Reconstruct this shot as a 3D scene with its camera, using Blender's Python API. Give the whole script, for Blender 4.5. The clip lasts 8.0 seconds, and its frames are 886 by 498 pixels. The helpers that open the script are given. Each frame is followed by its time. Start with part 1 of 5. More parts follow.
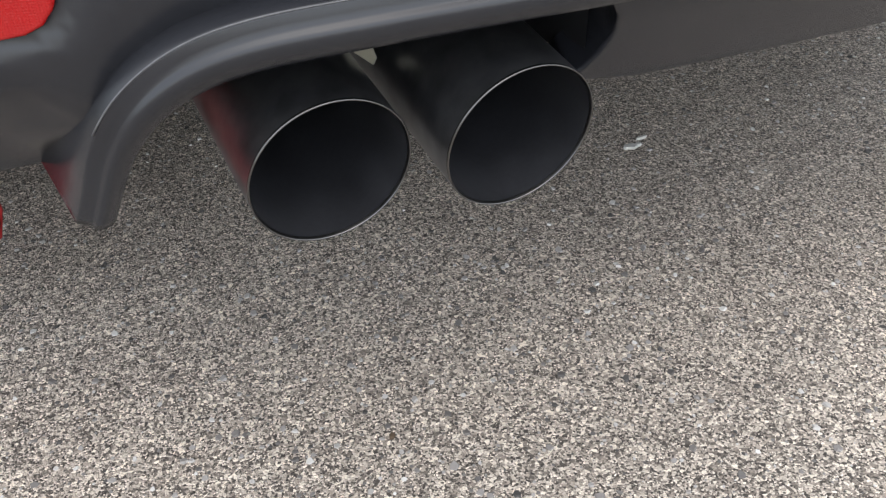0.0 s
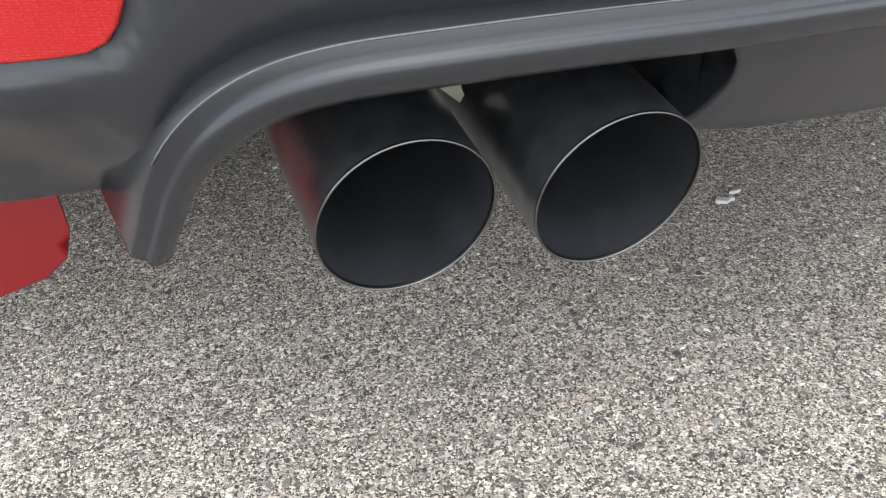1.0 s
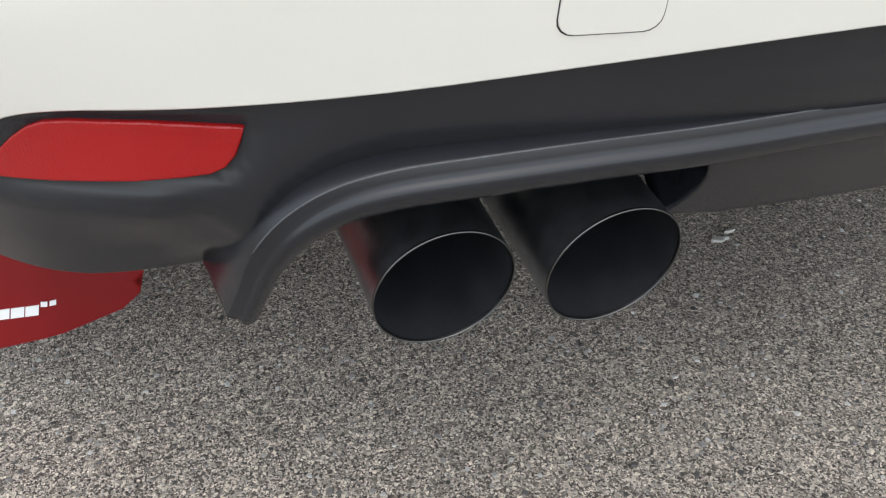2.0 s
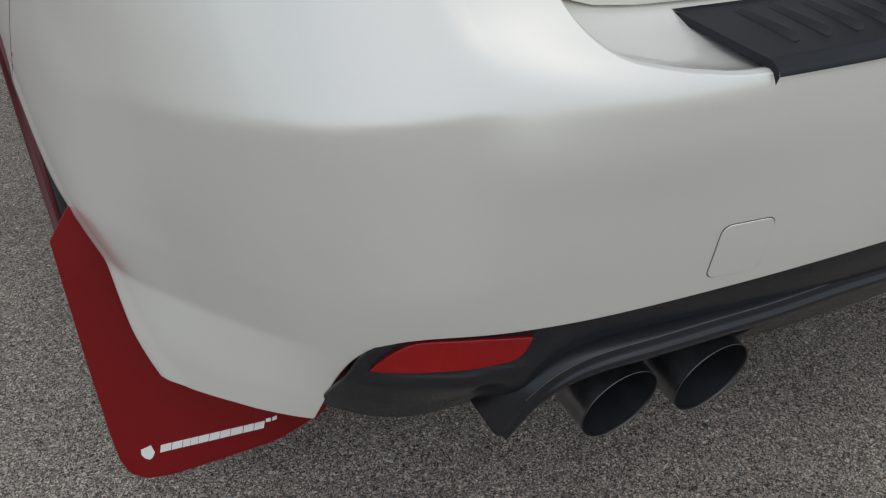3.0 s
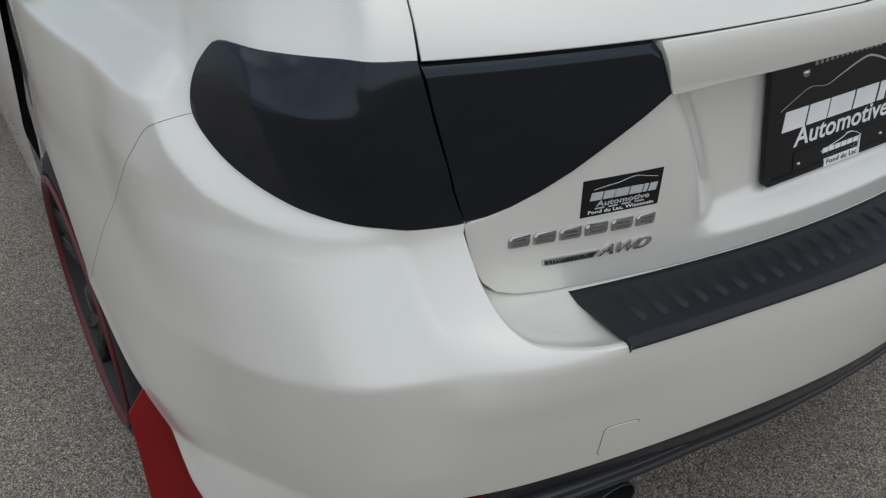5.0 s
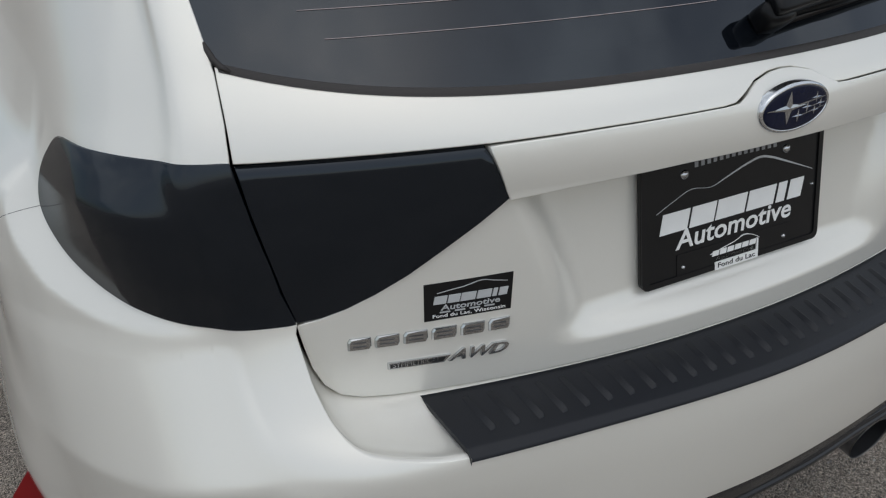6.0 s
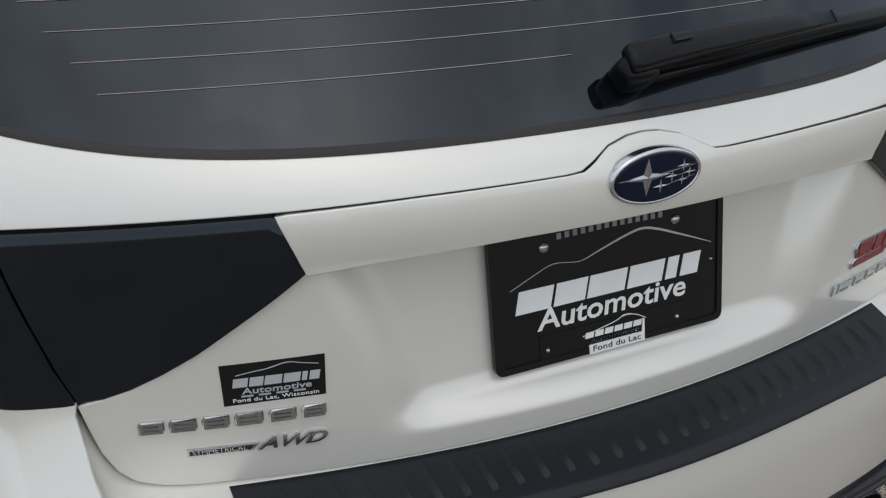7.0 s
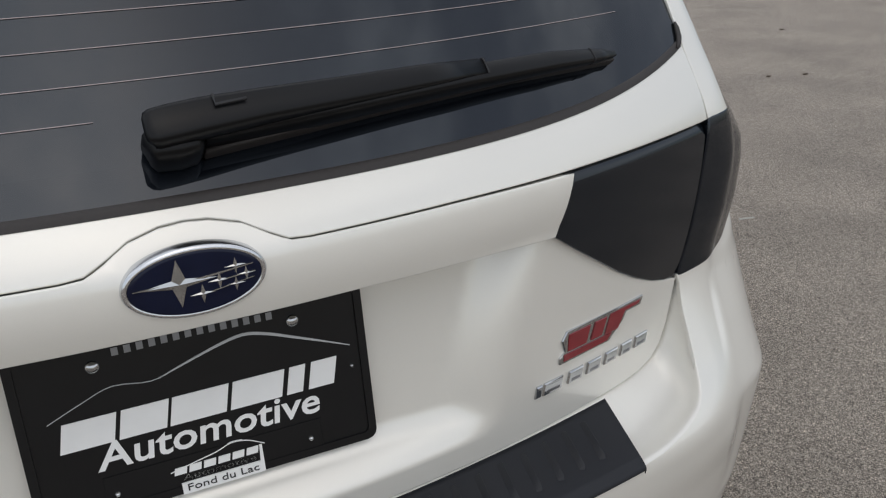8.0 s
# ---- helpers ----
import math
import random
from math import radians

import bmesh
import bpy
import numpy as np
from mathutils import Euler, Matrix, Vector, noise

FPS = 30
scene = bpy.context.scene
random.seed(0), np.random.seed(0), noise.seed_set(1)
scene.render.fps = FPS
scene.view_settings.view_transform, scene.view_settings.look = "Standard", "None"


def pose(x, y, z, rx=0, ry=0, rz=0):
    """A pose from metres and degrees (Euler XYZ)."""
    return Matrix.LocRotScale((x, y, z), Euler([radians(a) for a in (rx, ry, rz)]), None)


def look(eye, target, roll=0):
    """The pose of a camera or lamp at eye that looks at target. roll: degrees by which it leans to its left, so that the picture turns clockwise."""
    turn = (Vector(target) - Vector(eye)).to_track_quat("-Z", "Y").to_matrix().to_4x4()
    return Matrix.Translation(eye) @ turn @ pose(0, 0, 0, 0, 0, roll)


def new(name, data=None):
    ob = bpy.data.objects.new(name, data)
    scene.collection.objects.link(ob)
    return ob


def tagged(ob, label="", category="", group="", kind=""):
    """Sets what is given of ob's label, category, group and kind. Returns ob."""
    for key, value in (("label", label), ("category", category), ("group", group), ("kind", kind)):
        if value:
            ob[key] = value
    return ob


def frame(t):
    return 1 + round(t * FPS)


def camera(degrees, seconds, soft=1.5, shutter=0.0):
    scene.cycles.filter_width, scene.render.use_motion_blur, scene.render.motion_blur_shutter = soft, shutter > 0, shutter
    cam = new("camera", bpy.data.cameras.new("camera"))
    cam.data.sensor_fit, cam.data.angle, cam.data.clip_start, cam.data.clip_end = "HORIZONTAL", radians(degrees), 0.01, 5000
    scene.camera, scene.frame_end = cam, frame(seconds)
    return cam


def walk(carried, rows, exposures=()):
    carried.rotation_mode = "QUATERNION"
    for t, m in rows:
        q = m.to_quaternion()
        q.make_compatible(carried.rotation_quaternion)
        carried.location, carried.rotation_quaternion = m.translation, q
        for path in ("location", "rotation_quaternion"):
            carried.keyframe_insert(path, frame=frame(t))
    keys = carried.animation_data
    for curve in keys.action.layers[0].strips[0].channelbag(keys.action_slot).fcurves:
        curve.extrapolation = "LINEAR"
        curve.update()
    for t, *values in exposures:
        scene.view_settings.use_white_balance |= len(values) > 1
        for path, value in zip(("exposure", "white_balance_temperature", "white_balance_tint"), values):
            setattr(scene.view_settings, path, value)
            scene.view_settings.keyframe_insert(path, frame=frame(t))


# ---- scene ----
from mathutils.geometry import delaunay_2d_cdt

cam = camera(55.0, 8.0, soft=1.2)
PATH = [
    (0, (-0.636, -0.39, 0.535), (0.134, 1.023, -0.652), -1.0),
    (0.3, (-0.638, -0.374, 0.52), (0.096, 1.083, -0.636), -0.7),
    (0.5, (-0.631, -0.362, 0.523), (0.066, 1.117, -0.63), -0.7),
    (0.6, (-0.631, -0.359, 0.527), (0.065, 1.135, -0.607), -0.8),
    (0.8, (-0.63, -0.349, 0.527), (0.05, 1.159, -0.597), -0.8),
    (1, (-0.622, -0.349, 0.517), (0.026, 1.178, -0.6), -0.6),
    (1.2, (-0.611, -0.355, 0.518), (0.042, 1.174, -0.594), -0.3),
    (2.3, (-0.733, -0.427, 0.672), (-0.119, 1.115, -0.444), -0.3),
    (2.5, (-0.806, -0.439, 0.722), (-0.157, 1.095, -0.385), -1.0),
    (3, (-0.961, -0.49, 0.903), (-0.146, 0.975, -0.188), -1.3),
    (3.5, (-1.043, -0.546, 1.038), (-0.142, 0.869, -0.05), -0.6),
    (4, (-1.094, -0.589, 1.151), (-0.156, 0.79, 0.048), -0.1),
    (4.2, (-1.099, -0.604, 1.195), (-0.168, 0.777, 0.087), -0.1),
    (5.3, (-1.011, -0.66, 1.312), (-0.125, 0.808, 0.284), -0.6),
    (5.5, (-0.965, -0.681, 1.316), (-0.092, 0.819, 0.321), -0.7),
    (6, (-0.82, -0.728, 1.323), (0.0, 0.834, 0.382), -1.0),
    (6.5, (-0.7, -0.767, 1.325), (0.037, 0.866, 0.438), -1.5),
    (7, (-0.526, -0.745, 1.309), (0.171, 0.919, 0.446), -1.5),
    (7.5, (-0.288, -0.738, 1.32), (0.384, 0.953, 0.49), -2.3),
    (8, (-0.078, -0.704, 1.284), (0.689, 0.954, 0.471), -1.5),
]
walk(cam, [(t, look(eye, target, roll)) for t, eye, target, roll in PATH],
     exposures=[(0, 1.22, 6650, 8), (0.5, 1.57, 6600, 7), (1.2, 1.74, 6550, 5), (2.3, 0.3, 6550, 6), (3.0, -0.44, 6450, 6), (3.5, -0.6, 6450, 6), (4.2, -0.62, 6450, 6), (5.3, -0.55, 6450, 6), (6.5, -0.55, 6550, 6), (7.2, -0.52, 6550, 7), (8.0, -0.40, 6700, 8)])

# ---- light ----
SUN_EL, SUN_ROT = 66.0, 190.0
world = bpy.data.worlds.new("sky")
scene.world = world
world.use_nodes = True
wn = world.node_tree.nodes
sky = wn.new("ShaderNodeTexSky")
sky.sky_type, sky.sun_disc = "NISHITA", False
sky.sun_elevation, sky.sun_rotation = radians(SUN_EL), radians(SUN_ROT)
sky.air_density, sky.dust_density, sky.ozone_density = 1.0, 2.0, 1.0
soft_sky = wn.new("ShaderNodeHueSaturation")
soft_sky.inputs["Saturation"].default_value = 0.8
world.node_tree.links.new(sky.outputs[0], soft_sky.inputs["Color"])
# soft broken cloud over the whole sky
sky_at = wn.new("ShaderNodeTexCoord")
flatten = wn.new("ShaderNodeMapping")
flatten.inputs["Scale"].default_value, flatten.inputs["Location"].default_value = (1.0, 1.0, 2.2), (3.1, 1.7, 0.4)
cloud = wn.new("ShaderNodeTexNoise")
cloud.inputs["Scale"].default_value, cloud.inputs["Detail"].default_value, cloud.inputs["Roughness"].default_value = 2.6, 7, 0.55
cover = wn.new("ShaderNodeMapRange")
cover.interpolation_type = "SMOOTHSTEP"
cover.inputs["From Min"].default_value, cover.inputs["From Max"].default_value = 0.38, 0.74
clouded = wn.new("ShaderNodeMix")
clouded.data_type = "RGBA"
# an overcast sky is about three times as bright overhead as at the horizon
height = wn.new("ShaderNodeSeparateXYZ")
dome = wn.new("ShaderNodeMapRange")
dome.inputs["From Min"].default_value, dome.inputs["From Max"].default_value = 0.0, 1.0
dome.inputs["To Min"].default_value, dome.inputs["To Max"].default_value = 0.55, 1.65
cloud_light = wn.new("ShaderNodeVectorMath")
cloud_light.operation = "SCALE"
cloud_light.inputs[0].default_value = (6.9, 7.2, 7.8)
wl = world.node_tree.links.new
wl(sky_at.outputs["Generated"], flatten.inputs["Vector"])
wl(flatten.outputs[0], cloud.inputs["Vector"])
wl(cloud.outputs[0], cover.inputs["Value"])
wl(cover.outputs[0], clouded.inputs[0])
wl(soft_sky.outputs[0], clouded.inputs[6])
wl(sky_at.outputs["Generated"], height.inputs[0])
wl(height.outputs["Z"], dome.inputs["Value"])
wl(dome.outputs[0], cloud_light.inputs["Scale"])
wl(cloud_light.outputs[0], clouded.inputs[7])
wl(clouded.outputs[2], wn["Background"].inputs[0])
wn["Background"].inputs[1].default_value = 0.15
sun = new("sun", bpy.data.lights.new("sun", "SUN"))
sun.data.energy, sun.data.angle, sun.data.color = 1.3, radians(160), (1.0, 0.985, 0.97)
sun.matrix_world = look((0, 0, 8), Vector((0, 0, 8)) - Vector((math.sin(radians(SUN_ROT)) * math.cos(radians(SUN_EL)), math.cos(radians(SUN_ROT)) * math.cos(radians(SUN_EL)), math.sin(radians(SUN_EL)))))


# ---- materials ----
def material(name, colour, rough=0.5, metal=0.0, coat=0.0, grain=0.0, scale=200.0, bump=0.0, vary=0.0, vary_scale=6.0, ior=1.5, transmission=0.0, gleam=(1, 1, 1)):
    """A surface with fine grain, broad tone changes and relief, in metres."""
    m = bpy.data.materials.new(name)
    m.use_nodes = True
    t = m.node_tree
    n, link = t.nodes, t.links.new
    b = n["Principled BSDF"]
    b.inputs["Base Color"].default_value = (*colour, 1)
    b.inputs["Roughness"].default_value, b.inputs["Metallic"].default_value = rough, metal
    b.inputs["Coat Weight"].default_value, b.inputs["Coat Roughness"].default_value = coat, 0.03
    b.inputs["Specular Tint"].default_value = (*gleam, 1)
    b.inputs["IOR"].default_value, b.inputs["Transmission Weight"].default_value = ior, transmission
    co = n.new("ShaderNodeTexCoord")
    fine = n.new("ShaderNodeTexNoise")
    fine.inputs["Scale"].default_value, fine.inputs["Detail"].default_value = scale, 3
    broad = n.new("ShaderNodeTexNoise")
    broad.inputs["Scale"].default_value, broad.inputs["Detail"].default_value = vary_scale, 5
    link(co.outputs["Object"], fine.inputs["Vector"])
    link(co.outputs["Object"], broad.inputs["Vector"])
    add = n.new("ShaderNodeMath")
    add.operation = "MULTIPLY_ADD"
    add.inputs[1].default_value, add.inputs[2].default_value = 2 * grain, 1 - grain
    link(fine.outputs[0], add.inputs[0])
    add2 = n.new("ShaderNodeMath")
    add2.operation = "MULTIPLY_ADD"
    add2.inputs[1].default_value = 2 * vary
    link(broad.outputs[0], add2.inputs[0])
    low = n.new("ShaderNodeMath")
    low.operation = "SUBTRACT"
    low.inputs[1].default_value = vary
    link(add.outputs[0], low.inputs[0])
    link(low.outputs[0], add2.inputs[2])
    mul = n.new("ShaderNodeVectorMath")
    mul.operation = "SCALE"
    mul.inputs[0].default_value = colour
    link(add2.outputs[0], mul.inputs["Scale"])
    link(mul.outputs[0], b.inputs["Base Color"])
    r = n.new("ShaderNodeMath")
    r.operation = "MULTIPLY_ADD"
    r.inputs[1].default_value, r.inputs[2].default_value = 0.3 * rough, 0.85 * rough
    link(broad.outputs[0], r.inputs[0])
    link(r.outputs[0], b.inputs["Roughness"])
    if bump:
        bp = n.new("ShaderNodeBump")
        bp.inputs["Strength"].default_value, bp.inputs["Distance"].default_value = 1.0, bump
        link(fine.outputs[0], bp.inputs["Height"])
        link(bp.outputs[0], b.inputs["Normal"])
    return m


PAINT = material("pearl white paint", (0.80, 0.78, 0.725), 0.34, metal=0.24, coat=1.0, grain=0.03, scale=1500, vary=0.02, vary_scale=3)
PLASTIC = material("black grained plastic", (0.016, 0.0168, 0.0202), 0.22, ior=1.46, grain=0.25, scale=2500, bump=0.00008, vary=0.25, vary_scale=9)
# lighter plastic colour that paints the highlight on the bar's seam
SEAM_GLINT = material("pale seam highlight", (0.10, 0.10, 0.105), 0.4, grain=0.3, scale=300, vary=0.4, vary_scale=40)
RUBBER_PAD = material("ribbed black pad", (0.009, 0.0105, 0.015), 0.48, ior=1.42, grain=0.3, scale=1800, bump=0.00012, vary=0.2, vary_scale=12)
FILM = material("black smoked lens film", (0.0035, 0.005, 0.0078), 0.10, ior=1.54, coat=0.0, grain=0.1, scale=600, vary=0.2, gleam=(0.80, 0.885, 1.0))
GLASS = material("dark tinted glass", (0.004, 0.0052, 0.0075), 0.03, grain=0.05, scale=90, vary=0.3, vary_scale=2, transmission=0.12, ior=1.56, gleam=(0.80, 0.88, 1.0))
SEAL = material("black rubber seal", (0.026, 0.022, 0.021), 0.6, grain=0.2, scale=400)
# near-black that paints the shade in gaps, joints and the underside
SHADOW_GAP = material("near-black painted shade", (0.022, 0.022, 0.024), 0.8)
CHROME = material("polished chrome", (0.50, 0.51, 0.52), 0.07, metal=1.0, vary=0.05, vary_scale=60)
STEEL = material("darkened steel tip", (0.25, 0.255, 0.27), 0.30, metal=0.95, grain=0.3, scale=60, vary=0.7, vary_scale=26)
# soot inside the pipes; on the muffler the same colour paints shade
SOOT_AND_SHADE = material("pipe soot and muffler shade", (0.015, 0.0155, 0.018), 0.5, ior=1.42, grain=0.3, scale=300, vary=0.5, vary_scale=40)
RIM_EDGE = material("bare steel edge", (0.13, 0.128, 0.127), 0.35, metal=1.0, vary=0.4, vary_scale=50)
BRACKET = material("cream zinc bracket", (0.26, 0.24, 0.18), 0.5, vary=0.2, vary_scale=60)
FLAP = material("red urethane", (0.205, 0.004, 0.006), 0.42, ior=1.4, grain=0.12, scale=500, vary=0.15, vary_scale=7)
WHITE_INK = material("white ink", (0.88, 0.88, 0.87), 0.5, vary=0.06, vary_scale=40)
DIM_INK = material("dull grey ink", (0.27, 0.275, 0.285), 0.5, vary=0.1, vary_scale=40)
GREY_INK = material("pale grey ink", (0.50, 0.51, 0.52), 0.5, vary=0.1, vary_scale=40)
BLACK_INK = material("black ink", (0.012, 0.012, 0.013), 0.45, vary=0.1)
PLATE_BLACK = material("black plate plastic", (0.006, 0.0062, 0.0072), 0.3, ior=1.42, grain=0.2, scale=900, vary=0.2, vary_scale=20)
BADGE_BLUE = material("dark blue enamel", (0.005, 0.008, 0.027), 0.12, coat=0.0, ior=1.35, vary=0.3, vary_scale=40)
BADGE_RED = material("deep red enamel", (0.22, 0.012, 0.02), 0.2, coat=0.6, vary=0.2, vary_scale=60)
TYRE = material("tyre rubber", (0.011, 0.011, 0.012), 0.75, grain=0.25, scale=500, bump=0.0002, vary=0.3)
# darker than the alloy: recess shade painted in, for rim well and pipe opening
RECESS_SHADE = material("near-black recess shade", (0.009, 0.009, 0.010), 0.6, vary=0.3, vary_scale=15)
WHEEL_BLACK = material("satin black alloy", (0.022, 0.0225, 0.026), 0.28, metal=0.4, vary=0.2, vary_scale=20)
WHEEL_RED = material("red rim stripe", (0.10, 0.012, 0.015), 0.4, vary=0.2, vary_scale=20)
WIRE = material("heating wire", (0.50, 0.42, 0.42), 0.5, vary=0.1, vary_scale=30)
PALE = material("pale dry litter", (0.46, 0.45, 0.42), 0.8, grain=0.2, scale=300, vary=0.2, vary_scale=80)
DRY_LEAF = material("dry brown leaf", (0.07, 0.045, 0.025), 0.8, grain=0.3, scale=200, vary=0.3, vary_scale=60)


def lens_material():
    """Red reflector plastic with prism cells under a clear skin."""
    m = material("red prism lens", (0.30, 0.003, 0.004), 0.25, ior=1.4, coat=0.3, vary=0.1, vary_scale=20)
    n, link = m.node_tree.nodes, m.node_tree.links.new
    co = n.new("ShaderNodeTexCoord")
    vo = n.new("ShaderNodeTexVoronoi")
    vo.inputs["Scale"].default_value, vo.inputs["Randomness"].default_value = 800, 0.3
    bp = n.new("ShaderNodeBump")
    bp.inputs["Strength"].default_value, bp.inputs["Distance"].default_value = 1.0, 0.0003
    link(co.outputs["Object"], vo.inputs["Vector"])
    link(vo.outputs["Distance"], bp.inputs["Height"])
    link(bp.outputs[0], n["Principled BSDF"].inputs["Normal"])
    return m


LENS = lens_material()


def asphalt_material():
    """Pale chip asphalt: stones of two sizes in a dark binder, with broad worn and damp patches."""
    m = bpy.data.materials.new("chip asphalt")
    m.use_nodes = True
    n, link = m.node_tree.nodes, m.node_tree.links.new
    b = n["Principled BSDF"]
    b.inputs["Roughness"].default_value = 0.85
    co = n.new("ShaderNodeTexCoord")

    def stones(scale, stops):
        v = n.new("ShaderNodeTexVoronoi")
        v.inputs["Scale"].default_value = scale
        link(co.outputs["Object"], v.inputs["Vector"])
        sep = n.new("ShaderNodeSeparateColor")
        link(v.outputs["Color"], sep.inputs[0])
        ramp = n.new("ShaderNodeValToRGB")
        while len(ramp.color_ramp.elements) < len(stops):
            ramp.color_ramp.elements.new(0.5)
        for e, (at, c) in zip(ramp.color_ramp.elements, stops):
            e.position, e.color = at, (*c, 1)
        link(sep.outputs[0], ramp.inputs[0])
        return v, ramp, sep

    v1, r1, s1 = stones(640, [(0.0, (0.027, 0.022, 0.019)), (0.25, (0.088, 0.073, 0.060)), (0.55, (0.268, 0.226, 0.188)), (0.80, (0.515, 0.446, 0.376)), (1.0, (0.783, 0.687, 0.583))])
    v2, r2, s2 = stones(360, [(0.0, (0.046, 0.038, 0.032)), (0.4, (0.314, 0.263, 0.218)), (0.75, (0.521, 0.453, 0.378)), (1.0, (0.786, 0.699, 0.590))])
    pick = n.new("ShaderNodeMath")
    pick.operation = "GREATER_THAN"
    pick.inputs[1].default_value = 0.62
    link(s2.outputs[1], pick.inputs[0])
    mix = n.new("ShaderNodeMix")
    mix.data_type = "RGBA"
    link(pick.outputs[0], mix.inputs[0])
    link(r1.outputs[0], mix.inputs[6])
    link(r2.outputs[0], mix.inputs[7])
    patch = n.new("ShaderNodeTexNoise")
    patch.inputs["Scale"].default_value, patch.inputs["Detail"].default_value = 1.7, 6
    link(co.outputs["Object"], patch.inputs["Vector"])
    tone = n.new("ShaderNodeMapRange")
    tone.inputs["From Min"].default_value, tone.inputs["From Max"].default_value = 0.3, 0.7
    tone.inputs["To Min"].default_value, tone.inputs["To Max"].default_value = 0.95, 1.32
    link(patch.outputs[0], tone.inputs["Value"])
    clump = n.new("ShaderNodeTexNoise")
    clump.inputs["Scale"].default_value, clump.inputs["Detail"].default_value, clump.inputs["Roughness"].default_value = 70, 5, 0.65
    link(co.outputs["Object"], clump.inputs["Vector"])
    speck = n.new("ShaderNodeMapRange")
    speck.inputs["From Min"].default_value, speck.inputs["From Max"].default_value = 0.33, 0.66
    speck.inputs["To Min"].default_value, speck.inputs["To Max"].default_value = 0.82, 1.17
    link(clump.outputs[0], speck.inputs["Value"])
    both_tones = n.new("ShaderNodeMath")
    both_tones.operation = "MULTIPLY"
    link(tone.outputs[0], both_tones.inputs[0])
    link(speck.outputs[0], both_tones.inputs[1])
    mul = n.new("ShaderNodeVectorMath")
    mul.operation = "SCALE"
    link(mix.outputs[2], mul.inputs[0])
    link(both_tones.outputs[0], mul.inputs["Scale"])
    link(mul.outputs[0], b.inputs["Base Color"])
    inv = n.new("ShaderNodeMath")
    inv.operation = "MULTIPLY_ADD"
    inv.inputs[1].default_value, inv.inputs[2].default_value = -1.0, 1.0
    link(v1.outputs["Distance"], inv.inputs[0])
    hi = n.new("ShaderNodeMath")
    hi.operation = "MULTIPLY_ADD"
    hi.inputs[1].default_value = 0.7
    link(s1.outputs[1], hi.inputs[0])
    link(inv.outputs[0], hi.inputs[2])
    bp = n.new("ShaderNodeBump")
    bp.inputs["Strength"].default_value, bp.inputs["Distance"].default_value = 1.0, 0.0022
    link(hi.outputs[0], bp.inputs["Height"])
    link(bp.outputs[0], b.inputs["Normal"])
    return m


def chip_material():
    m = bpy.data.materials.new("loose stone")
    m.use_nodes = True
    n, link = m.node_tree.nodes, m.node_tree.links.new
    geo = n.new("ShaderNodeNewGeometry")
    ramp = n.new("ShaderNodeValToRGB")
    stops = [(0.0, (0.045, 0.042, 0.04)), (0.3, (0.14, 0.128, 0.12)), (0.7, (0.29, 0.272, 0.255)), (1.0, (0.56, 0.54, 0.51))]
    while len(ramp.color_ramp.elements) < len(stops):
        ramp.color_ramp.elements.new(0.5)
    for e, (at, c) in zip(ramp.color_ramp.elements, stops):
        e.position, e.color = at, (*c, 1)
    link(geo.outputs["Random Per Island"], ramp.inputs[0])
    link(ramp.outputs[0], n["Principled BSDF"].inputs["Base Color"])
    n["Principled BSDF"].inputs["Roughness"].default_value = 0.8
    return m


ASPHALT, CHIP = asphalt_material(), chip_material()


# ---- building blocks ----
def mesh_object(name, verts, faces, mats, parent=None, label="", normals=None, face_mats=None, smooth=True):
    me = bpy.data.meshes.new(name)
    me.from_pydata([tuple(map(float, v)) for v in verts], [], [tuple(int(i) for i in f) for f in faces])
    for m in (mats if isinstance(mats, (list, tuple)) else [mats]):
        me.materials.append(m)
    me.polygons.foreach_set("use_smooth", [smooth] * len(me.polygons))
    if face_mats:
        me.polygons.foreach_set("material_index", face_mats)
    me.update()
    if normals is not None:
        me.normals_split_custom_set([tuple(map(float, n)) for n in normals])
    ob = new(name, me)
    if parent:
        ob.parent = parent
    return tagged(ob, label)


def part(name, bm, mat, parent, label="", smooth=False):
    """Links a bmesh as one mesh under a thing or a part."""
    bmesh.ops.recalc_face_normals(bm, faces=bm.faces)
    me = bpy.data.meshes.new(name)
    bm.to_mesh(me)
    bm.free()
    me.materials.append(mat)
    me.polygons.foreach_set("use_smooth", [smooth] * len(me.polygons))
    ob = new(name, me)
    ob.parent = parent
    return tagged(ob, label)


def smoothstep(a, b, v):
    t = np.clip((np.asarray(v, float) - a) / (b - a), 0, 1)
    return t * t * (3 - 2 * t)


def densify(poly, step, closed=True):
    out = []
    for i in range(len(poly) if closed else len(poly) - 1):
        a, b = np.array(poly[i], float), np.array(poly[(i + 1) % len(poly)], float)
        k = max(1, int(np.ceil(np.linalg.norm(b - a) / step)))
        out += [a + (b - a) * j / k for j in range(k)]
    if not closed:
        out.append(np.array(poly[-1], float))
    return np.array(out)


def spline(points, k=6, closed=False):
    """A smooth run through 2D or 3D points."""
    p = np.array(points, float)
    n = len(p)
    out = []
    for i in range(n if closed else n - 1):
        a = p[(i - 1) % n] if closed or i > 0 else 2 * p[0] - p[1]
        b, c = p[i], p[(i + 1) % n]
        d = p[(i + 2) % n] if closed or i + 2 < n else 2 * p[-1] - p[-2]
        for t in np.linspace(0, 1, k, endpoint=False):
            out.append(0.5 * (2 * b + (c - a) * t + (2 * a - 5 * b + 4 * c - d) * t * t + (3 * b - a - 3 * c + d) * t ** 3))
    if not closed:
        out.append(p[-1])
    return np.array(out)


